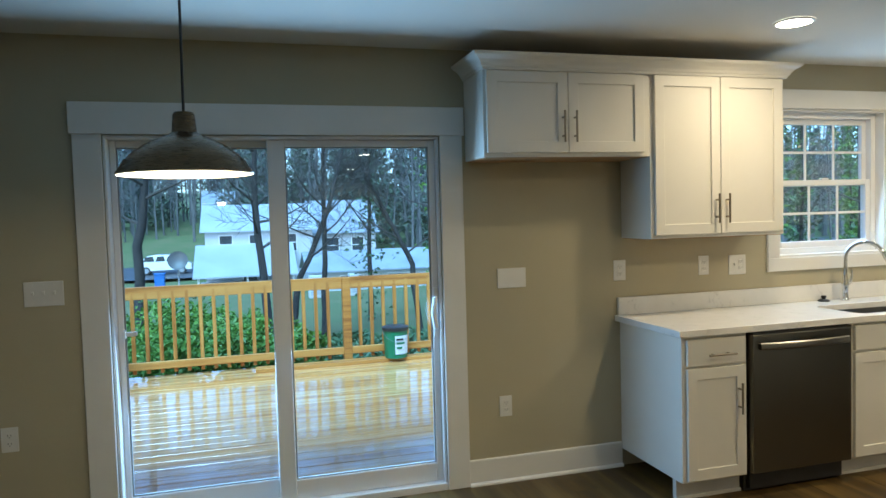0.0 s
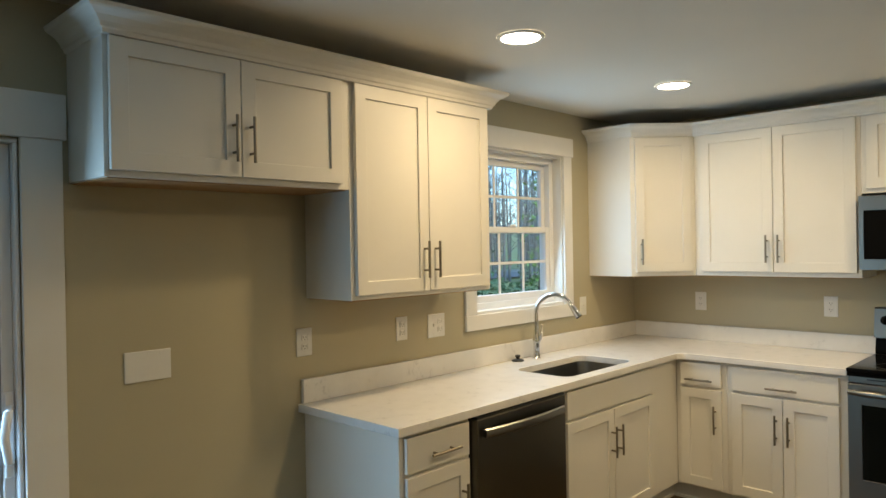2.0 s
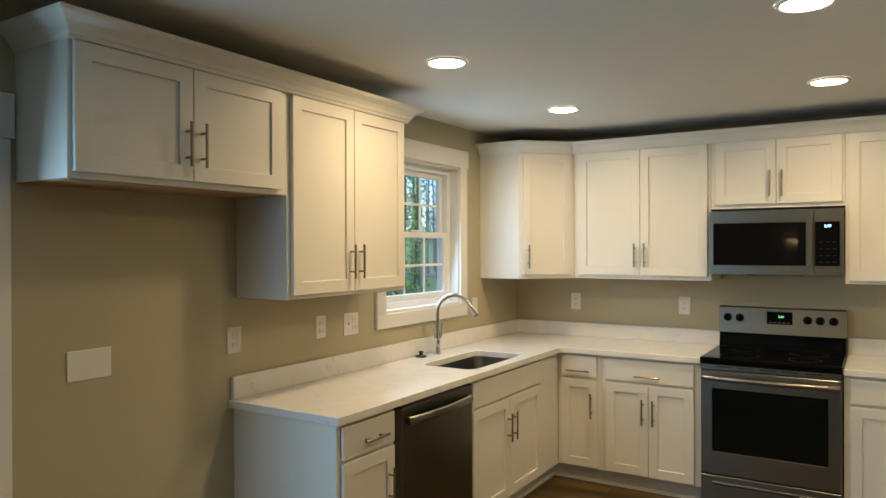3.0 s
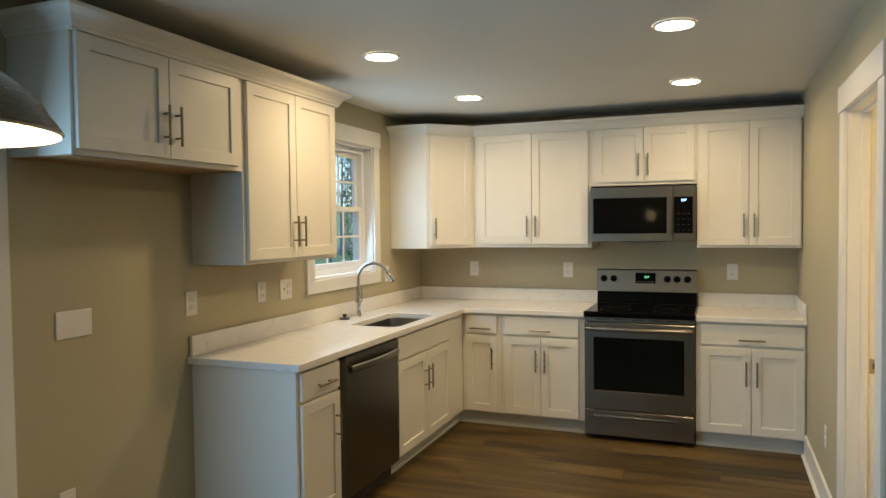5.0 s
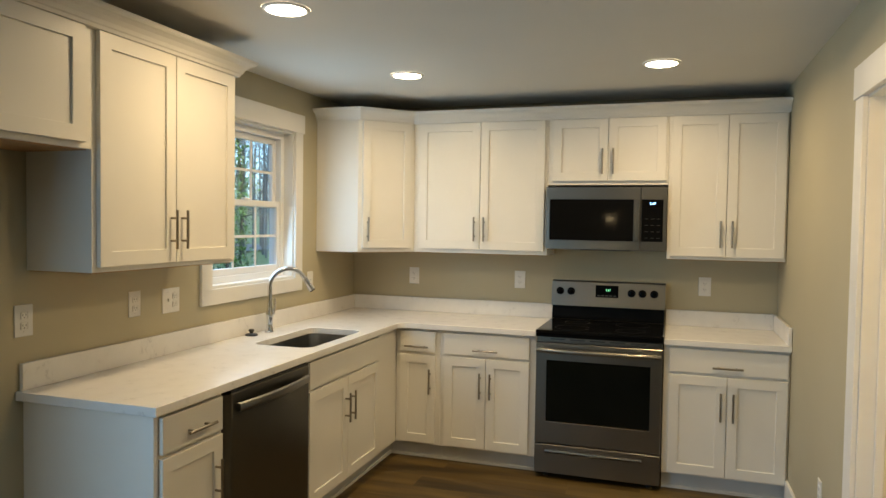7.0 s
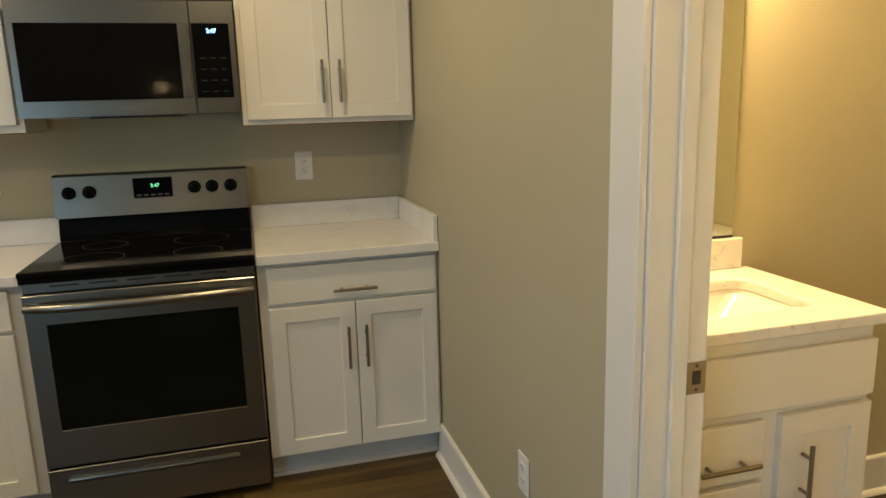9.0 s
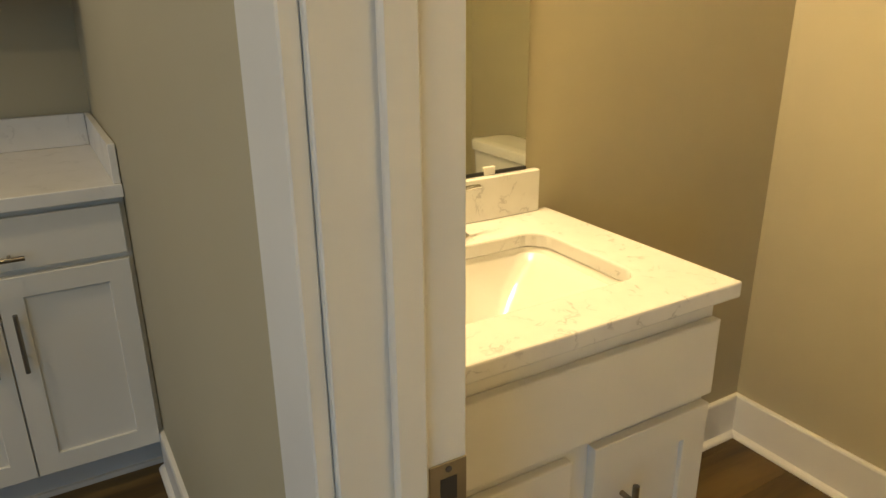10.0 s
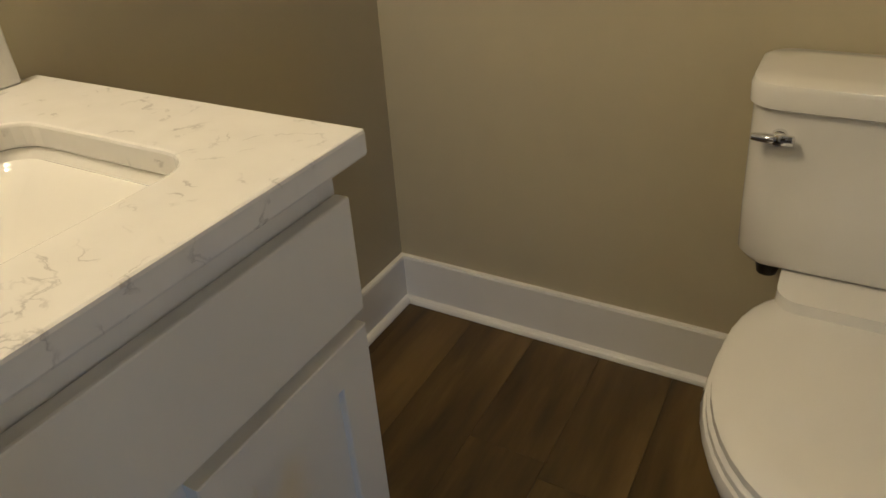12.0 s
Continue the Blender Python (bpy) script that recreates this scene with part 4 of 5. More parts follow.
plate(-6.000, 1.216, 0.172, 0.118, "sss", N, "white triple switch plate beside the patio door", "switch")
plate(-6.178, 0.531, 0.074, 0.118, "o", N, "white low outlet plate beside the patio door")
for y in (0.505, 1.319, 2.569):
    plate(y, 1.180, 0.078, 0.124, "o", E, "white outlet plate on the range wall")
plate(1.503, 0.396, 0.074, 0.118, "o", S, "white low outlet plate on the bathroom wall")


# ---------------------------------------------------------------- lamps
def lamp(name, kind, watts, color, m, size=0.1, cone=86):
    d = bpy.data.lights.new(name, kind)
    d.energy, d.color = watts, color
    if kind == "AREA":
        d.shape, d.size, d.spread = "DISK", size, radians(cone)
    else:
        d.shadow_soft_size = size
    new(name, d).matrix_world = m


def recessed_light(x, y, watts):
    r = thing("recessed_light", pose(x, y, H), "lit round white recessed ceiling light", "ceiling light", "recessed ceiling lights")
    part("trim_ring", lathe(bmesh.new(), [(0.079, -0.006), (0.084, -0.009), (0.094, -0.007), (0.098, -0.0005)], n=40, cap0=False, cap1=False), TRIM, r, smooth=True)
    part("lens", lathe(bmesh.new(), [(0.0005, -0.0075), (0.05, -0.0073), (0.0795, -0.0062)], n=32, cap0=False, cap1=False), LENS, r, "glowing frosted lens")
    lamp("can_lamp", "AREA", watts, WARM, pose(x, y, H - 0.012), 0.13, 165)


for x, y in ((-2.425, -0.835), (-1.115, -0.86), (-1.065, -2.28), (-2.42, -2.285), (-3.35, -6.2), (-3.1, -9.2)):
    recessed_light(x, y, CAN_WATTS if y > -5 else LIVING_WATTS)


def pendant():
    p = thing("pendant_lamp", pose(-5.225, -1.585, H), "lit dark bronze dome pendant lamp on a cord", "pendant lamp")
    z = 1.676 - H
    part("canopy", lathe(bmesh.new(), [(0.06, -0.0005), (0.06, -0.012), (0.045, -0.022), (0.008, -0.026)], n=32), BRONZE, p, smooth=True)
    part("cord", tube(bmesh.new(), [(0, 0, -0.026), (0.002, 0.001, -0.3), (0, 0, z + 0.174)], 0.004, 8), BLACK, p)
    part("socket_cap", lathe(bmesh.new(), [(0.008, z + 0.176), (0.026, z + 0.174), (0.030, z + 0.166), (0.034, z + 0.119), (0.036, z + 0.116)], n=32, cap1=False), BRONZE, p, smooth=True)
    prof = [(0.036, 0.112), (0.05, 0.104), (0.08, 0.092), (0.11, 0.076), (0.14, 0.054), (0.158, 0.036), (0.166, 0.022), (0.179, 0.004), (0.181, 0.0)]
    prof = [(r * 1.036, h * 1.036) for r, h in prof]
    outer = [(r, z + h) for r, h in prof]
    inner = [(r - 0.003, z + h - 0.003) for r, h in prof[::-1]]
    sh = part("shade", lathe(bmesh.new(), outer, n=64, cap0=False, cap1=False), BRONZE, p, "brushed dark bronze dome shade", True)
    part("inner_shade", lathe(bmesh.new(), [(0.1875, z), *inner], n=64, cap0=False, cap1=False), SHADEIN, sh, "white enamel inside", True)
    part("bulb", lathe(bmesh.new(), [(0.012, z + 0.10), (0.014, z + 0.085), (0.028, z + 0.06), (0.03, z + 0.045), (0.022, z + 0.028), (0.004, z + 0.021)], n=24), BULB, p, smooth=True)
    lamp("pendant_bulb_lamp", "POINT", PENDANT_WATTS, WARM, pose(-5.225, -1.585, 1.676 + 0.012), 0.03)


pendant()

# ---------------------------------------------------------------- bathroom
VX, VY0, VY1, VZ = -1.890, YC2 - 0.020, -3.804, 0.872
cabv = cabinet("vanity_cabinet", pose(XM - 0.002, VY0, 0, 0, 0, EAST), VY0 - VY1, 0.105, VZ, XM - 0.002 - VX,
               [("false", 0.022, 0.652, 0.684, 0.832),
                ("drawer", 0.022, 0.330, 0.51, 0.660, (0.215, 0.562, False)), ("drawer", 0.022, 0.330, 0.325, 0.495, (0.215, 0.41, False)), ("drawer", 0.022, 0.330, 0.122, 0.310, (0.215, 0.22, False)),
                ("door", 0.378, 0.650, 0.122, 0.664, (0.445, 0.505, True))],
               "white shaker bathroom vanity cabinet with drawers", 0.105, top_open=True)
VT = thing("bathroom_worktop", pose(0, 0, 0), "white veined quartz bathroom worktop with upstand", "worktop")
BX, BY, BHX, BHY = -1.652, -3.482, 0.146, 0.218
part("top", slab([(p.x, p.y) for p in round_rect((XM - 1.909) / 2, (YC2 - 3.825) / 2, (1.909 + XM) / 2 - 0.001, (3.825 + YC2) / 2 - 0.001, 0.004, 0, 3)], [[(p.x, p.y) for p in round_rect(BX, BY, BHX, BHY, 0.045, 0)]], 0.874, 0.904, 0.004), VEINED, VT)
part("upstand", boxes(((XM - 0.022, -3.790, 0.9042), (XM - 0.002, YC2 - 0.002, 1.001)), bev=0.003), VEINED, VT)


def basin():
    s = thing("bathroom_sink", pose(BX, BY, 0.7445), "white porcelain undermount rectangular sink", "sink")
    top = 0.1288
    loops = [round_rect(0, 0, BHX + 0.02, BHY + 0.02, 0.06, top, 8), round_rect(0, 0, BHX + 0.003, BHY + 0.003, 0.047, top, 8), round_rect(0, 0, BHX - 0.001, BHY - 0.004, 0.045, top - 0.012, 8)]
    for k in range(1, 11):
        u = k / 10
        z = (top - 0.012) * math.cos(u * math.pi / 2) ** 0.9 + 0.003
        loops.append(round_rect(0, 0, BHX - 0.012 * u - 0.085 * u ** 4, BHY - 0.10 * u ** 1.1 - 0.055 * u ** 4, 0.045 - 0.017 * u, z, 8))
    part("bowl", rings(bmesh.new(), loops, cap0=False), PORCELAIN, s, smooth=True)
    part("drain", lathe(bmesh.new(), [(0.001, 0.009), (0.018, 0.009), (0.022, 0.006), (0.024, 0.004)], n=24, cap0=False, cap1=False), CHROME, s, "chrome drain", True)


basin()


def bathroom_faucet():
    f = thing("bathroom_faucet", pose(-1.455, -3.462, 0.904, 0, 0, 180), "chrome centerset bathroom faucet with two levers", "faucet")
    skirt = ((0.031, 0.094, 0.026, 0.0), (0.031, 0.094, 0.026, 0.007), (0.027, 0.086, 0.024, 0.014), (0.020, 0.074, 0.018, 0.026), (0.015, 0.066, 0.0145, 0.034))
    part("base", rings(bmesh.new(), [round_rect(0, 0, hx, hy, rr, z, 8) for hx, hy, rr, z in skirt]), CHROME, f, smooth=True)
    part("spout", tube(bmesh.new(), [(0, 0, 0.03), (-0.001, 0, 0.06), (-0.004, 0, 0.095), (-0.002, 0, 0.125), (0.010, 0, 0.148), (0.032, 0, 0.160), (0.056, 0, 0.156), (0.076, 0, 0.138), (0.088, 0, 0.112), (0.091, 0, 0.100)],
                       [0.023, 0.019, 0.0165, 0.0155, 0.0155, 0.016, 0.0165, 0.0165, 0.0155, 0.0145], 20), CHROME, f, smooth=True)
    part("aerator", tube(bmesh.new(), [(0.0915, 0, 0.0995), (0.092, 0, 0.094)], 0.0115, 16), DARKGREY, f, "dark aerator ring")
    for s in (-1, 1):
        part("lever_post", lathe(bmesh.new(), [(0.027, 0.012), (0.022, 0.026), (0.015, 0.052), (0.012, 0.078), (0.0135, 0.086), (0.009, 0.094)], (0, s * 0.058, 0), 24), CHROME, f, smooth=True)
        loops = []
        for k in range(8):
            u = k / 7
            y, z, hw, ht = s * (0.050 + 0.072 * u), 0.090 + 0.012 * math.sin(u * 1.9), 0.010 - 0.004 * u, 0.006 - 0.0025 * u
            loops.append([Vector((0.002 + 0.004 * u + hw * math.cos(q), y, z + ht * math.sin(q))) for q in [math.tau * m / 12 for m in range(12)]])
        part("lever", rings(bmesh.new(), loops), CHROME, f, "flat chrome lever", True)


bathroom_faucet()
mir = thing("bathroom_mirror", pose(0, 0, 0), "frameless rectangular mirror standing on the upstand", "mirror")
part("glass", boxes(((XM - 0.008, -3.758, 1.010), (XM - 0.003, YC2 - 0.004, 1.94))), MIRROR, mir)
part("edge_channel", boxes(((XM - 0.011, -3.758, 1.0025), (XM - 0.002, YC2 - 0.004, 1.0095))), BLACK, mir, "dark metal bottom channel")
for y in (-3.66, -3.30):
    part("clip", box(bmesh.new(), (XM - 0.013, y - 0.014, 1.0025), (XM - 0.0085, y + 0.014, 1.020), 0.001), PLATE, mir, "clear plastic mirror clip")


def vanity_light():
    v = thing("vanity_light", pose(XM, -3.48, 2.10), "lit nickel vanity light with three frosted shades", "wall light")
    part("backplate", box(bmesh.new(), (-0.022, -0.22, -0.05), (-0.001, 0.22, 0.05), 0.006, 2), NICKEL, v)
    for dy in (-0.15, 0, 0.15):
        part("arm", tube(bmesh.new(), [(-0.02, dy, 0), (-0.07, dy, 0.01), (-0.085, dy, -0.005)], 0.008, 10), NICKEL, v)
        part("shade", lathe(bmesh.new(), [(0.022, 0.0), (0.03, -0.01), (0.045, -0.05), (0.052, -0.085)], (-0.085, dy, 0), 24, True, False), SHADE, v, "glowing frosted glass shade", True)
        lamp("vanity_lamp", "POINT", VANITY_WATTS, WARMER, pose(XM - 0.085, -3.48 + dy, 1.995), 0.035)


vanity_light()


def egg(cx, cy, hw, back, front, z, n=40, flat=2.4):
    """Toilet outline: blunt towards the wall, long and round to the front (+y)."""
    out = []
    for k in range(n):
        t = math.tau * k / n
        c, s = math.cos(t), math.sin(t)
        L = front if s > 0 else back
        p = 2.0 if s > 0 else flat
        out.append(Vector((cx + hw * math.copysign(abs(c) ** (2 / p), c), cy + L * math.copysign(abs(s) ** (2 / p), s), z)))
    return out


def toilet():
    t = thing("toilet", pose(-2.434, YT, 0), "white two-piece toilet with closed lid", "toilet")
    tank = bmesh.new()
    loops = []
    for z, hx, d in ((0.452, 0.175, 0.155), (0.458, 0.195, 0.172), (0.476, 0.207, 0.182), (0.568, 0.213, 0.188), (0.751, 0.223, 0.196)):
        loops.append(round_rect(0, 0.018 + d / 2, hx, d / 2, 0.045, z, 6))
    tk = part("tank", rings(tank, loops), PORCELAIN, t, smooth=True)
    bm = rings(bmesh.new(), [round_rect(0, 0.018 + 0.102, hx, hy, r, z, 6) for z, hx, hy, r in ((0.753, 0.224, 0.100, 0.045), (0.756, 0.229, 0.104, 0.05), (0.786, 0.231, 0.106, 0.05), (0.794, 0.228, 0.103, 0.05), (0.798, 0.220, 0.095, 0.045), (0.800, 0.18, 0.06, 0.04))])
    part("tank_lid", bm, PORCELAIN, t, smooth=True)
    bm = tube(bmesh.new(), [(0.172, 0.208, 0.710), (0.172, 0.224, 0.710)], 0.013, 16)
    box(bm, (0.148, 0.222, 0.701), (0.184, 0.233, 0.719), 0.005, 2)
    tube(bm, [(0.18, 0.228, 0.710), (0.195, 0.230, 0.711), (0.212, 0.232, 0.712)], [0.009, 0.008, 0.006], 10)
    part("flush_lever", bm, CHROME, tk, "chrome flush lever", True)
    part("tank_bolt", lathe(bmesh.new(), [(0.018, 0.410), (0.022, 0.428), (0.022, 0.4515)], (0.15, 0.13, 0), 14), BLACK, tk, "black rubber bolt cap", True)
    part("tank_bolt", lathe(bmesh.new(), [(0.018, 0.410), (0.022, 0.428), (0.022, 0.4515)], (-0.15, 0.13, 0), 14), BLACK, tk, "black rubber bolt cap", True)
    cy = 0.45
    bowl = [egg(0, 0.40, 0.115, 0.20, 0.22, 0.0), egg(0, 0.40, 0.112, 0.20, 0.21, 0.03), egg(0, 0.40, 0.098, 0.20, 0.19, 0.10), egg(0, 0.41, 0.105, 0.21, 0.20, 0.18),
            egg(0, 0.43, 0.145, 0.24, 0.24, 0.27), egg(0, cy, 0.184, 0.27, 0.266, 0.34), egg(0, cy, 0.194, 0.28, 0.276, 0.372), egg(0, cy, 0.191, 0.28, 0.272, 0.385)]
    part("bowl", rings(bmesh.new(), bowl), PORCELAIN, t, smooth=True)
    part("tank_shelf", rings(bmesh.new(), [round_rect(0, 0.155, 0.125, 0.125, 0.04, z, 6) for z in (0.28, 0.38, 0.448, 0.4515)]), PORCELAIN, t, smooth=True)
    part("seat", rings(bmesh.new(), [egg(0, cy, 0.188 + o, 0.262 + o, 0.268 + o, z) for o, z in ((-0.006, 0.3865), (0, 0.390), (0, 0.400), (-0.006, 0.404))]), PORCELAIN, t, smooth=True)
    part("lid", rings(bmesh.new(), [egg(0, cy, 0.184 + o, 0.268 + o, 0.264 + o, z) for o, z in ((-0.008, 0.4055), (0, 0.409), (0, 0.421), (-0.008, 0.427), (-0.05, 0.4295))]), PORCELAIN, t, "closed white toilet lid", True)
    for x in (-0.07, 0.07):
        part("hinge", box(bmesh.new(), (x - 0.02, 0.186, 0.40), (x + 0.02, 0.21, 0.42), 0.005, 2), PORCELAIN, t)


toilet()

# ---------------------------------------------------------------- deck
DZT, DY = -0.035, 3.97
DXA, DXB = -6.39, -1.1
DECK = structure("deck", boxes(*[((x, T + 0.03, -0.28), (x + 0.04, DY, -0.077)) for x in (DXA + 0.02, -5.2, -4.0, -2.8, DXB - 0.06)], ((DXA, DY, -0.30), (DXB, DY + 0.038, -0.055))), RAILWOOD, "wet yellow pine deck outside the patio door", "deck")
deck_posts = thing("deck_railing", pose(0, 0, 0.022), "yellow pine deck railing with square balusters", "railing")
for x in (-6.34, -4.025, -1.70):
    part("post", boxes(((x - 0.045, DY - 0.10, -0.078), (x + 0.045, DY - 0.01, 0.868)), bev=0.004), RAILWOOD, deck_posts)


def rail_bar(x0, x1, y0, y1, z0, z1, name):
    o = part(name, boxes(((-(x1 - x0) / 2, y0 - y1, z0 - z1), ((x1 - x0) / 2, 0, 0)), bev=0.004), RAILWOOD, deck_posts)
    o.location = ((x0 + x1) / 2, y1, z1)


for a, b in ((-6.29, -4.07), (-3.98, -1.75)):
    rail_bar(a, b, DY - 0.075, DY - 0.037, 0.745, 0.872, "top_rail")
    rail_bar(a, b, DY - 0.105, DY - 0.077, 0.03, 0.108, "bottom_rail")
    k = 0
    bal = mesh_of("baluster", boxes(((-0.42, -0.018, -0.018), (0.42, 0.018, 0.018)), bev=0.002), RAILWOOD)
    x = a + 0.10
    while x < b - 0.05:
        o = new("baluster", bal)
        o.parent = deck_posts
        o.matrix_local = Matrix.Translation((x, DY - 0.0575, 0.405)) @ Matrix.Rotation(radians(90), 4, "Y")
        x += 0.131
side = thing("deck_railing", pose(DXA + 0.06, 0, 0.022), "yellow pine side railing of the deck", "railing")
part("top_rail", boxes(((-0.03, 0.3, 0.75), (0.008, DY - 0.11, 0.87)), bev=0.004), RAILWOOD, side)
part("bottom_rail", boxes(((-0.03, 0.3, 0.03), (0.008, DY - 0.11, 0.108)), bev=0.004), RAILWOOD, side)
part("post", boxes(((-0.045, 0.2, -0.078), (0.045, 0.29, 0.868)), bev=0.004), RAILWOOD, side)
balv = mesh_of("baluster", boxes(((-0.018, -0.018, 0.108), (0.018, 0.018, 0.75))), RAILWOOD)
for k in range(27):
    o = new("baluster", balv)
    o.parent = side
    o.location = (-0.011, 0.40 + 0.128 * k, 0)
ld = solo("loose_board", boxes(((-1.35, -0.07, 0), (1.35, 0.07, 0.038)), bev=0.003), RAILWOOD, "loose yellow pine board lying on the deck", "board")
ld.location = (-3.66, DY - 0.21, DZT)


def pail():
    p = thing("pail", pose(-3.525, DY - 0.235, DZT + 0.038), "green plastic pail with black lid and white label", "pail")
    part("bucket", lathe(bmesh.new(), [(0.115, 0), (0.12, 0.004), (0.128, 0.18), (0.136, 0.30)], n=36), GREENPAIL, p, smooth=True)
    part("lid", lathe(bmesh.new(), [(0.137, 0.298), (0.145, 0.30), (0.147, 0.335), (0.135, 0.342), (0.02, 0.342)], n=36), BLACK, p, smooth=True)
    lo = []
    for k in range(9):
        t = radians(-104 + 74 * k / 8)
        lo.append([Vector((0.1305 * math.cos(t), 0.1305 * math.sin(t), 0.05)), Vector((0.1375 * math.cos(t), 0.1375 * math.sin(t), 0.25))])
    part("label", rings(bmesh.new(), lo, False, False, False), PAPER, p, "white paper label", True)
    for i, (z, w) in enumerate(((0.20, 34), (0.16, 40), (0.11, 26))):
        lo = []
        for k in range(6):
            t = radians(-98 + w * k / 5)
            lo.append([Vector(((0.1385) * math.cos(t), (0.1385) * math.sin(t), z)), Vector(((0.1385) * math.cos(t), (0.1385) * math.sin(t), z + 0.022))])
        part("print_bar", rings(bmesh.new(), lo, False, False, False), GREENPAIL if i else BLACK, p)
    part("bail_handle", tube(bmesh.new(), [(0.146 * math.cos(u), -0.02 - 0.146 * math.sin(u) * 0.9, 0.30 - 0.11 * math.sin(u)) for u in [math.pi * k / 12 for k in range(13)]], 0.002, 6), GREYMETAL, p)


pail()


# ---------------------------------------------------------------- outdoors
def ground_z(x, y):
    pts = ((-60, -0.6), (3, -0.75), (6, -1.0), (14, -1.7), (48, -3.4), (68, -3.1), (95, -3.2), (125, -0.5), (170, 4.5), (320, 14), (2000, 30))
    z = pts[0][1]
    for (y0, z0), (y1, z1) in zip(pts, pts[1:]):
        if y >= y0:
            z = z0 + (z1 - z0) * min((y - y0) / (y1 - y0), 1)
    return z + 0.18 * noise.noise((x * 0.15, y * 0.15, 3.0)) * (1 if y > 5 else 0)


def ground():
    xs = [-1500, -600, -250, -120] + [-80 + 4 * k for k in range(41)] + [120, 250, 600, 1500]
    ys = [-1500, -300, -60, -10, 0, 3] + [4 + 2 * k for k in range(32)] + [72, 78, 86, 95, 105, 115, 125, 140, 155, 170, 220, 320, 700, 2000]
    bm = bmesh.new()
    vs = [[bm.verts.new((x, y, ground_z(x, y))) for x in xs] for y in ys]
    for j in range(len(ys) - 1):
        for i in range(len(xs) - 1):
            bm.faces.new((vs[j][i], vs[j][i + 1], vs[j + 1][i + 1], vs[j + 1][i]))
    structure("ground", bm, GROUND, "sloping winter lawn and leaf-covered ground", "ground", True)
    bm = bmesh.new()
    rx = [-200 + 20 * k for k in range(21)]
    lo = [[bm.verts.new((x, 57 + 0.02 * x, ground_z(0, 58) + 0.22)), bm.verts.new((x, 71 + 0.02 * x, ground_z(0, 70) + 0.22))] for x in rx]
    for p, q in zip(lo, lo[1:]):
        bm.faces.new((p[0], q[0], q[1], p[1]))
    structure("road", bm, ASPHALT, "wet grey asphalt road beyond the houses", "road")


ground()


def branch(bm, start, way, length, r, depth, rng, n):
    """A crooked limb and its twigs."""
    pts, radii, p, d = [start], [r], start.copy(), way.normalized()
    steps = 5 if depth > 1 else 3
    for k in range(steps):
        d = (d + Vector((rng.uniform(-1, 1), rng.uniform(-1, 1), rng.uniform(-0.6, 0.9))) * (0.16 if depth > 2 else 0.24)).normalized()
        p = p + d * length / steps
        pts.append(p)
        radii.append(max(r * (1 - 0.75 * (k + 1) / steps), 0.004))
    tube(bm, pts, radii, n, False)
    if depth <= 0:
        return
    for k in range(rng.randint(4, 6) if depth > 1 else rng.randint(3, 5)):
        u = rng.uniform(0.25, 1.0)
        i = min(int(u * steps), steps - 1)
        q = pts[i].lerp(pts[i + 1], u * steps - i)
        dd = (pts[i + 1] - pts[i]).normalized()
        o = dd.orthogonal().normalized()
        o.rotate(Matrix.Rotation(rng.uniform(0, math.tau), 3, dd))
        branch(bm, q, dd * 0.6 + o * 0.8 + Vector((0, 0, 0.25)), length * rng.uniform(0.4, 0.65), max(radii[i] * 0.55, 0.005), depth - 1, rng, 4 if depth > 1 else 3)


def swing(x, y):
    """Plan correction for things seen far off through the patio door."""
    return x + 0.0367 * (y + 3.7) - 0.25


def tree(seed, path, r, limbs, label, depth=2, leaves=0, first=0.3):
    """A bare tree: path is the trunk's course from its foot."""
    rng = random.Random(seed)
    path = [(swing(x, path[0][1]), y, z) for x, y, z in path]
    base = Vector(path[0])
    r *= 0.66
    t = thing("tree", Matrix.Translation(base), label, "tree", "trees behind the deck")
    pts = [Vector(p) - base for p in path]
    fine = []
    for a, b in zip(pts, pts[1:]):
        for k in range(4):
            fine.append(a.lerp(b, k / 4) + Vector((rng.uniform(-1, 1), rng.uniform(-1, 1), 0)) * r * 0.35)
    fine.append(pts[-1])
    n = len(fine)
    radii = [r * (1.25 if k == 0 else 1 - 0.72 * k / (n - 1)) for k in range(n)]
    part("trunk", tube(bmesh.new(), fine, radii, 10), BARK, t, smooth=True)
    bm = bmesh.new()
    for k in range(limbs):
        u = first + (1 - first) * (k + rng.random()) / limbs
        i = min(int(u * (n - 1)), n - 2)
        q = fine[i].lerp(fine[i + 1], u * (n - 1) - i)
        a = rng.uniform(0, math.tau)
        branch(bm, q, Vector((math.cos(a), math.sin(a), rng.uniform(0.15, 0.9))), rng.uniform(0.35, 0.62) * (pts[-1].z * 0.42), max(radii[i] * 0.42, 0.014), depth, rng, 5)
    part("crown", bm, TWIG, t, "bare twiggy crown")
    if leaves:
        bm = bmesh.new()
        for k in range(leaves):
            u = rng.random() ** 0.8
            i = min(int(u * (n - 1)), n - 2)
            q = fine[i].lerp(fine[i + 1], u * (n - 1) - i)
            a, rr = rng.uniform(0, math.tau), radii[i] + abs(rng.gauss(0, 0.32))
            leaf(bm, q + Vector((math.cos(a) * rr, math.sin(a) * rr, rng.uniform(-0.1, 0.1))), rng.uniform(0.05, 0.11), rng)
        part("ivy", bm, LEAF if seed % 2 else LEAFD, t, "green ivy on the trunk")
    return t


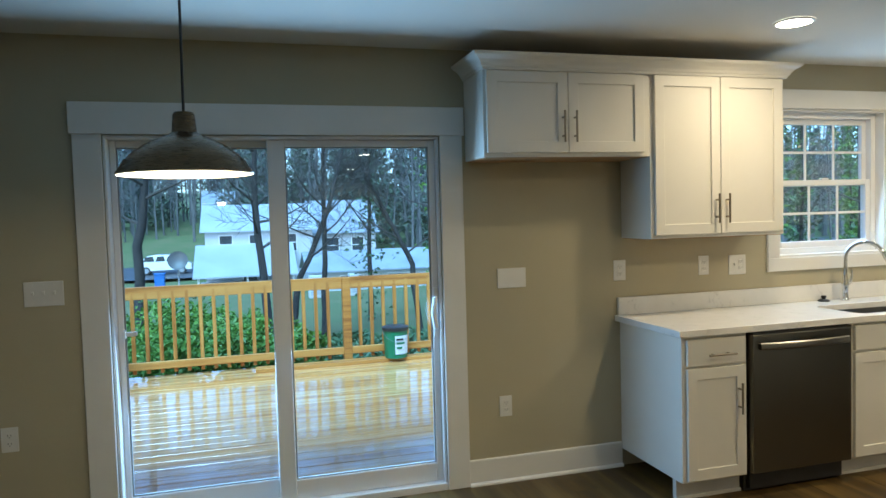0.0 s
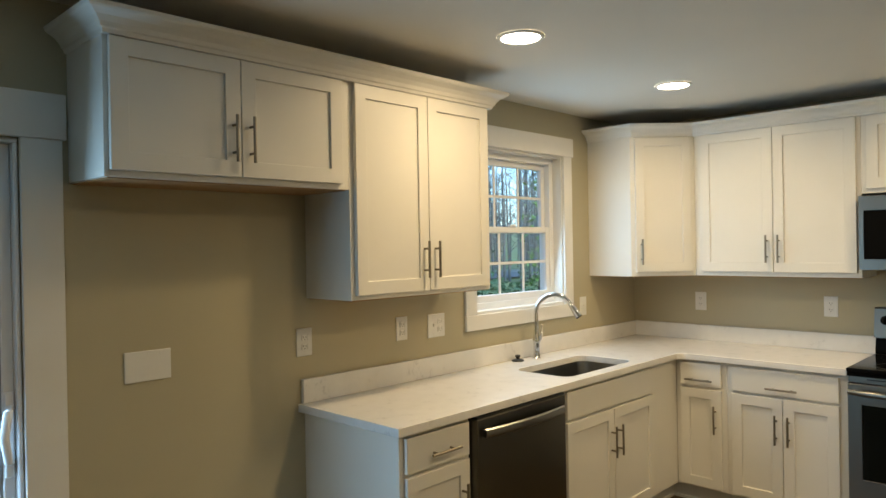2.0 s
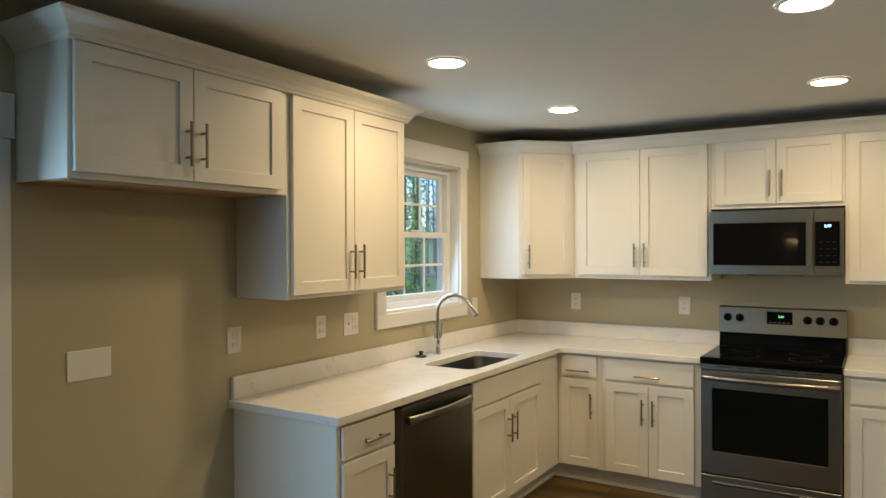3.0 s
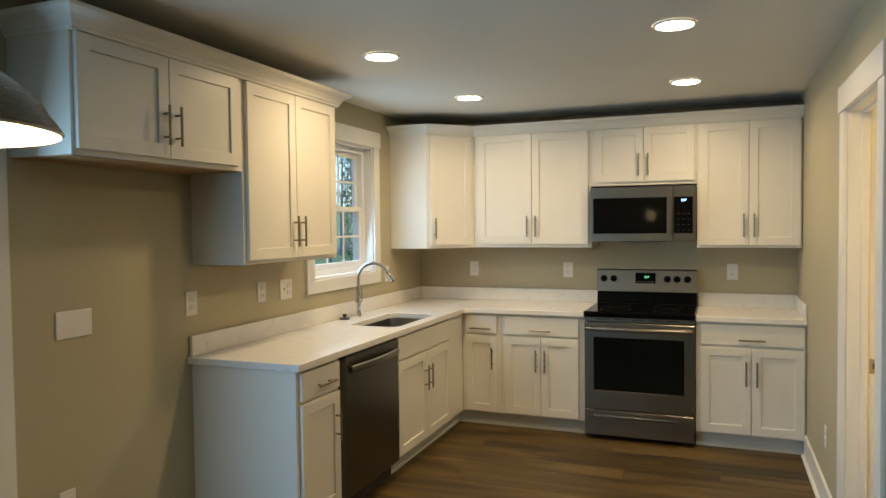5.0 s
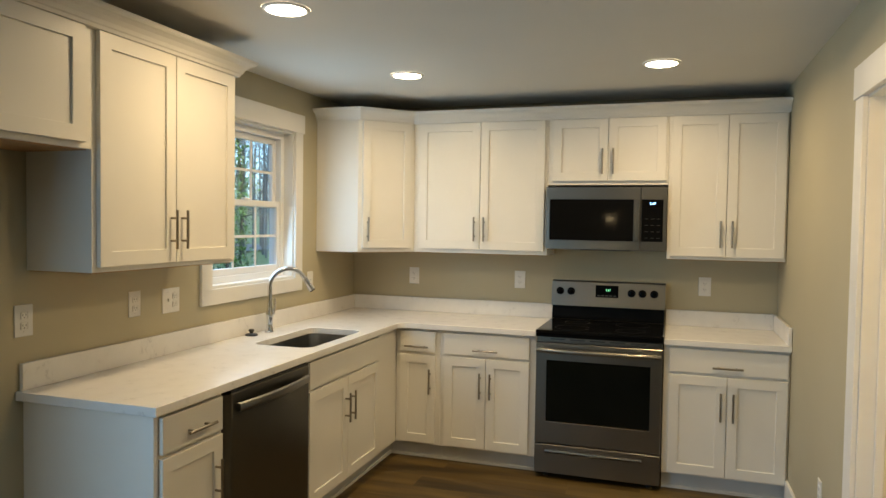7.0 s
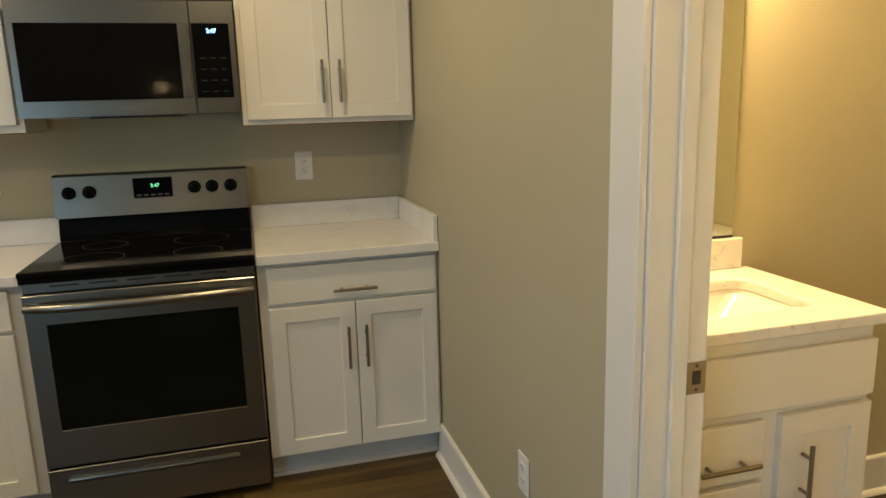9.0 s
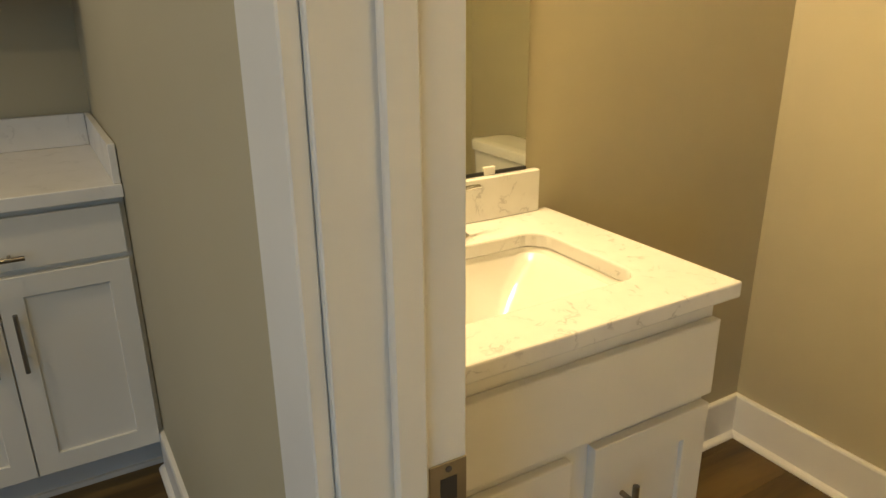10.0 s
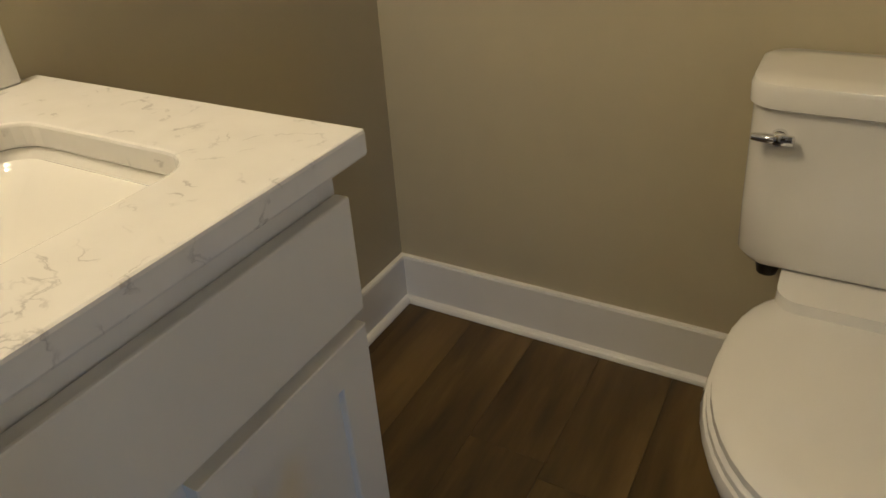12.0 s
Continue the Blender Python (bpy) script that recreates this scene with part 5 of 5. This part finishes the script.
def leaf(bm, c, s, rng):
    a = Vector((rng.uniform(-1, 1), rng.uniform(-1, 1), rng.uniform(-0.7, 0.7))).normalized()
    b = a.orthogonal().normalized()
    b.rotate(Matrix.Rotation(rng.uniform(0, math.tau), 3, a))
    m = a.cross(b) * s * 0.22
    v = [bm.verts.new(c - a * s), bm.verts.new(c + b * s * 0.55 + m), bm.verts.new(c + a * s), bm.verts.new(c - b * s * 0.55 + m)]
    bm.faces.new((v[0], v[1], v[2]))
    bm.faces.new((v[0], v[2], v[3]))


GZ = lambda x, y: ground_z(x, y) - 0.1
tree(1, [(-7.95, 14, GZ(-8, 14)), (-7.85, 14, 1.0), (-7.6, 14, 3.0), (-7.9, 14.2, 5.5), (-7.6, 14, 9.0)], 0.20, 15, "grey leaning bare tree behind the railing", 3)
tree(2, [(-4.95, 13, GZ(-5, 13)), (-5.05, 13, 0.4), (-5.2, 13, 2.0), (-5.0, 13.2, 4.2), (-5.3, 13, 8.0)], 0.17, 16, "dark crooked bare tree with long side limbs", 3)
tree(3, [(-4.5, 14, GZ(-4, 14)), (-4.15, 14, 0.1), (-3.4, 14, 1.8), (-3.0, 14.2, 3.2), (-2.2, 14.4, 7.5)], 0.14, 15, "slender bare tree leaning away from the house", 3)
tree(4, [(-3.45, 16, GZ(-3, 16)), (-3.4, 16, 1.0), (-3.3, 16, 4.0), (-3.2, 16, 8.5)], 0.14, 13, "straight dark bare tree", 3)
tree(5, [(-0.9, 15, GZ(-1, 15)), (-1.1, 15, 0.2), (-1.7, 15, 1.5), (-2.3, 15, 2.6), (-3.2, 15.2, 6.0)], 0.14, 15, "bare tree bent towards the railing", 3)
tree(6, [(-1.6, 20, GZ(-1, 20)), (-1.5, 20, 3.0), (-1.3, 20, 10.0)], 0.14, 12, "tall bare tree with ivy", 2, 900)
tree(7, [(0.6, 18, GZ(0, 18)), (0.4, 18, 3.0), (0.8, 18, 9.0)], 0.15, 12, "tall bare tree with ivy", 2, 900)
tree(8, [(-10.5, 19, GZ(-10, 19)), (-10.3, 19, 3.0), (-10.0, 19, 10.0)], 0.16, 12, "tall grey bare tree")
tree(9, [(3.4, 16, GZ(3, 16)), (3.5, 16, 3.0), (3.2, 16, 9.0)], 0.16, 11, "tall bare tree with some ivy", 2, 500)
rg = random.Random(21)
for k in range(22):
    x, y = rg.uniform(3.5, 22), rg.uniform(6.5, 21)
    tree(30 + k, [(x, y, GZ(x, y)), (x + rg.uniform(-0.3, 0.3), y, 3.0), (x + rg.uniform(-0.8, 0.8), y, rg.uniform(8, 11))], rg.uniform(0.09, 0.18), 9, "ivy-covered bare tree beyond the kitchen window", 2, rg.choice((700, 1600, 3000)))


def thicket(name, spots, count, mat, label, s0=0.04, s1=0.09):
    """Low leafy growth made of many small leaves; spots: x0, x1, y0, y1, height."""
    rng = random.Random(len(name) + count)
    bm = bmesh.new()
    for x0, x1, y0, y1, h in spots:
        for k in range(count):
            x, y = rng.uniform(x0, x1), rng.uniform(y0, y1)
            top = h * (0.55 + 0.75 * abs(noise.noise((x * 0.9, y * 0.9, 1.7))) + 0.35 * noise.noise((x * 2.3, y * 2.3, 4.0)))
            leaf(bm, Vector((x, y, ground_z(x, y) + max(top, 0.05) * rng.random() ** 0.45)), rng.uniform(s0, s1), rng)
    return solo(name, bm, mat, label, "bushes", kind="stuff")


thicket("ivy_thicket", [(-8.5, -4.2, 4.2, 6.5, 1.25), (-10, -4.8, 6.5, 10.5, 1.5), (-4.2, 1.5, 4.3, 7.5, 0.55)], 26000, LEAF, "green ivy and privet growing behind the railing", 0.025, 0.06)
thicket("low_undergrowth", [(-4.5, 4, 7.5, 13, 0.5), (-12, -4, 10.5, 16, 0.8)], 6000, LEAFD, "darker low undergrowth further down the slope", 0.06, 0.13)
thicket("evergreen_thicket", [(2.0, 9, 7.5, 11, 1.5), (6, 16, 11, 18, 2.2)], 7000, LEAFD, "dark evergreen bushes beyond the kitchen window", 0.06, 0.13)


def far_woods():
    rng = random.Random(5)
    bm = bmesh.new()
    for k in range(620):
        x, y = rng.uniform(-75, 120), rng.uniform(70, 150)
        if x > 12:
            y -= rng.uniform(0, 40)
        if -30 < x < -8 and y < 118:
            y += 42
        z, h = ground_z(x, y), rng.uniform(15, 27)
        top = Vector((x + rng.uniform(-1, 1), y, z + h))
        tube(bm, [Vector((x, y, z - 0.3)), Vector((x, y, z)).lerp(top, 0.5) + Vector((rng.uniform(-0.4, 0.4), 0, 0)), top], [rng.uniform(0.14, 0.3), 0.12, 0.03], 4, False)
        for j in range(26):
            u = rng.uniform(0.2, 1)
            q = Vector((x, y, z)).lerp(top, u)
            a = rng.uniform(0, math.tau)
            d = Vector((math.cos(a), math.sin(a) * 0.5, rng.uniform(0.2, 1.1))).normalized()
            e1 = q + d * rng.uniform(1.5, 4.5) * (1.15 - 0.6 * u)
            tube(bm, [q, e1], [0.06, 0.02], 3, False)
            for i in range(3):
                w = q.lerp(e1, rng.uniform(0.3, 0.95))
                tube(bm, [w, w + Vector((rng.uniform(-1, 1), rng.uniform(-0.5, 0.5), rng.uniform(0.1, 1))) * rng.uniform(0.6, 1.4)], [0.03, 0.012], 3, False)
    solo("far_woods", bm, HAZYTWIG, "bare grey winter woods on the far slope, paled for haze", "woods", kind="stuff")
    bm = bmesh.new()
    for k in range(230):
        x, y = rng.uniform(-75, 110), rng.uniform(85, 160)
        if -30 < x < -8 and y < 125:
            continue
        z, h = ground_z(x, y), rng.uniform(11, 22)
        for j in range(330):
            u = rng.random()
            a, r = rng.uniform(0, math.tau), (1 - u) * h * 0.26 * rng.uniform(0.5, 1.1) + 0.2
            leaf(bm, Vector((x + math.cos(a) * r, y + math.sin(a) * r, z + 1.0 + u * h)), rng.uniform(0.35, 0.75), rng)
    solo("far_evergreens", bm, LEAFHAZY, "far evergreens among the bare woods, paled for haze", "woods", kind="stuff")


far_woods()


def house(x0, x1, y0, y1, zb, ze, zr, label, wins, roof, lean=None):
    h = thing("house", pose(swing(0, y0), 0, 0), label, "house", "neighbouring houses")
    w = part("wall", boxes(((x0, y0, zb), (x1, y1, ze))), SIDING, h)
    nb = int((ze - zb) / 0.2)
    part("siding_laps", boxes(*[((x0 - 0.012, y0 - 0.02, zb + k * 0.2), (x1 + 0.012, y0 - 0.001, zb + k * 0.2 + 0.175)) for k in range(nb)]), SIDING, w)
    ym, o = (y0 + y1) / 2, 0.35
    bm = bmesh.new()
    for s, ya in ((-1, y0 - o), (1, y1 + o)):
        dz = (zr - ze) * o / (ym - y0)
        rings(bm, [[Vector((x, ya, ze - dz)), Vector((x, ym, zr)), Vector((x, ym, zr + 0.1)), Vector((x, ya, ze - dz + 0.1))] for x in (x0 - o, x1 + o)])
    part("roof", bm, roof, h)
    bm = bmesh.new()
    for x in (x0, x1 - 0.1):
        rings(bm, [[Vector((xx, y0, ze)), Vector((xx, y1, ze)), Vector((xx, ym, zr - 0.02))] for xx in (x, x + 0.1)])
    part("gable", bm, SIDING, h)
    for wx, wz, ww, wh in wins:
        f = part("window", boxes(((wx - ww / 2 - 0.07, y0 - 0.05, wz - 0.07), (wx + ww / 2 + 0.07, y0 - 0.021, wz + wh + 0.07))), TRIM, h)
        part("pane", boxes(((wx - ww / 2, y0 - 0.06, wz), (wx + ww / 2, y0 - 0.0505, wz + wh / 2 - 0.03)), ((wx - ww / 2, y0 - 0.06, wz + wh / 2 + 0.03), (wx + ww / 2, y0 - 0.0505, wz + wh))), WINDARK, f)
    if lean:
        a, b, dep, zl, zh = lean
        bm = bmesh.new()
        rings(bm, [[Vector((x, y0 - dep, zl)), Vector((x, y0 - 0.03, zh)), Vector((x, y0 - 0.03, zh + 0.1)), Vector((x, y0 - dep, zl + 0.1))] for x in (a, b)])
        part("porch_roof", bm, METALROOF, h, "pale ribbed metal porch roof")
        k = a + 0.3
        while k < b - 0.1:
            bm = bmesh.new()
            rings(bm, [[Vector((x, y0 - dep, zl + 0.1)), Vector((x, y0 - 0.03, zh + 0.1)), Vector((x, y0 - 0.03, zh + 0.14)), Vector((x, y0 - dep, zl + 0.14))] for x in (k, k + 0.05)])
            part("porch_rib", bm, METALROOF, h)
            k += 0.6
        for x in (a + 0.3, (a + b) / 2, b - 0.4):
            part("porch_post", boxes(((x, y0 - dep + 0.2, zb), (x + 0.14, y0 - dep + 0.34, zl + 0.08))), TRIM, h)
        part("porch_wall", boxes(((a + 0.3, y0 - 1.2, zb), (b - 0.3, y0 - 0.025, zl - 0.6))), SIDING, h)
    return h


house(-9.7, -1.7, 52, 60, -3.7, 0.85, 2.75, "white two-storey house with pale metal roof", [(-8.2, -0.9, 0.9, 1.3), (-6.0, -0.9, 0.9, 1.3), (-3.4, -0.9, 0.9, 1.3), (-6.5, -3.2, 1.0, 1.4)], METALROOF, (-10.4, -3.2, 4.5, -2.45, -0.35))
house(-1.2, 4.2, 58, 66, -3.6, 0.4, 3.1, "white side wing with grey roof", [(0.4, -1.5, 1.0, 1.3), (2.6, -1.5, 1.0, 1.3)], GREYROOF)
house(-2.5, 5.5, 40, 45, -3.3, -1.7, -0.7, "low grey shed among the trees", [(0.0, -2.8, 1.4, 0.7), (3.0, -2.8, 1.4, 0.7)], GREYROOF)
house(-15.5, -9.0, 118, 126, -1.8, 4.2, 6.6, "far white house on the wooded slope", [(-13.5, 1.6, 1.0, 1.5), (-11, 1.6, 1.0, 1.5)], GREYROOF)


def suv(x, y, z):
    c = thing("car", pose(x, y, z), "white sport utility car parked on the road", "car")
    prof = [(-2.3, 0.35), (-2.35, 0.8), (-2.25, 1.05), (-1.95, 1.12), (-1.35, 1.62), (-0.6, 1.72), (0.4, 1.70), (1.0, 1.15), (1.9, 1.02), (2.25, 0.85), (2.3, 0.4)]
    bm = rings(bmesh.new(), [[Vector((px * (1 if k in (1, 2) else 0.97), yy, pz)) for px, pz in prof] for k, yy in enumerate((-0.9, -0.82, 0.82, 0.9))])
    body = part("body", bm, CARPAINT, c, smooth=True)
    for a, b in ((-1.75, -0.85), (-0.78, 0.02), (0.09, 0.75)):
        bm = rings(bmesh.new(), [[Vector((a + 0.1, yy, 1.15)), Vector((b + 0.1, yy, 1.15)), Vector((min(b, 0.45), yy, 1.58)), Vector((a + 0.28, yy, 1.56))] for yy in (-0.912, -0.895)])
        part("side_window", bm, WINDARK, body)
    for wx in (-1.45, 1.45):
        for s in (-1, 1):
            t = part("wheel", tube(bmesh.new(), [(wx, s * 0.72, 0.35), (wx, s * 0.92, 0.35)], 0.35, 24), BLACK, c)
            part("rim", tube(bmesh.new(), [(wx, s * 0.921, 0.35), (wx, s * 0.935, 0.35)], 0.22, 16), GREYMETAL, t)
    part("tail_light", boxes(((-2.32, -0.91, 0.85), (-2.12, -0.88, 1.0))), pbr("red_lens", (0.4, 0.02, 0.02)), body)


suv(swing(-14.0, 62), 62, ground_z(0, 64) + 0.3)
bn = solo("wheelie_bin", boxes(((-0.35, -0.35, 0), (0.35, 0.35, 1.0)), ((-0.4, -0.4, 1.0), (0.4, 0.4, 1.1)), bev=0.03), BLUEPLASTIC, "blue plastic wheelie bin beside the road", "bin")
bn.location = (swing(-13.0, 52), 52, ground_z(-13, 52) + 0.02)
dish = thing("satellite_dish", pose(swing(-10.2, 40), 40, ground_z(-10, 40) - 0.2), "grey satellite dish on a pole in the yard", "satellite dish")
part("pole", tube(bmesh.new(), [(0, 0, 0), (0, 0, 2.2)], 0.05, 8), GREYMETAL, dish)
bm = lathe(bmesh.new(), [(0.02, 0.0), (0.3, 0.03), (0.55, 0.12), (0.57, 0.13)], n=24, cap1=False)
bmesh.ops.transform(bm, matrix=Matrix.Translation((0, -0.1, 2.4)) @ Matrix.Rotation(radians(70), 4, "X"), verts=bm.verts)
part("reflector", bm, DARKGREY, dish, smooth=True)
for x, y, w in ((-2.6, 34, 0.8), (-0.6, 34, 0.5)):
    ac = thing("yard_unit", pose(swing(x, y), y, ground_z(x, y) + 0.0), "white metal utility box standing in the yard", "utility box", "utility boxes")
    part("cabinet", boxes(((-w / 2, -0.3, 0), (w / 2, 0.3, 1.2)), bev=0.03), SIDING, ac)
    part("vent", boxes(*[((-w / 2 + 0.08, -0.31, 0.2 + 0.1 * k), (w / 2 - 0.08, -0.3, 0.25 + 0.1 * k)) for k in range(8)]), GREYMETAL, ac)

# ---------------------------------------------------------------- pieces of deck and floor
board = mesh_of("deck_board", boxes(((-(DXB - DXA) / 2, -0.0685, -0.036), ((DXB - DXA) / 2, 0.0685, 0)), bev=0.004), DECKWOOD)
y = T + 0.10
while y < DY + 0.03:
    o = new("deck_board", board)
    o.parent = DECK
    o.location = ((DXA + DXB) / 2, y, DZT + random.uniform(-0.0015, 0.0005))
    y += 0.1415

PW, PL = 0.178, 1.22
plank = mesh_of("plank", boxes(((-PL / 2 + 0.0002, -PW / 2 + 0.0002, -0.006), (PL / 2 - 0.0002, PW / 2 - 0.0002, 0)), bev=0.0006), LVP)
rest = bmesh.new()
prng = random.Random(9)
near = 0
col = 0
x = -PW / 2
while x > XW:
    off = prng.uniform(0, PL)
    yy = YS - off
    while yy < 0:
        y0, y1 = max(yy, YS), min(yy + PL, 0)
        if y1 - y0 > 0.03:
            cy = (y0 + y1) / 2
            full = y1 - y0 > PL - 1e-4
            if full and near < 290 and x > -6.6 and cy > -5.0:
                o = new("plank", plank)
                o.parent = FLOOR
                o.matrix_local = Matrix.Translation((x, cy, prng.uniform(-0.0003, 0.0003))) @ Matrix.Rotation(radians(90), 4, "Z")
                near += 1
            else:
                xa, xb = max(x - PW / 2 + 0.0002, XW), min(x + PW / 2 - 0.0002, 0)
                vs = [rest.verts.new(p) for p in ((y0 + 0.0002, -xa, 0), (y1 - 0.0002, -xa, 0), (y1 - 0.0002, -xb, 0), (y0 + 0.0002, -xb, 0), (y0 + 0.0002, -xa, -0.005), (y1 - 0.0002, -xa, -0.005), (y1 - 0.0002, -xb, -0.005), (y0 + 0.0002, -xb, -0.005))]
                for f in ((0, 1, 2, 3), (0, 4, 5, 1), (1, 5, 6, 2), (2, 6, 7, 3), (3, 7, 4, 0)):
                    rest.faces.new([vs[i] for i in f])
        yy += PL
    x -= PW
ro = part("floor_planks", rest, LVP, FLOOR)
tagged(ro, kind="stuff")
ro.matrix_local = Matrix.Rotation(radians(90), 4, "Z")
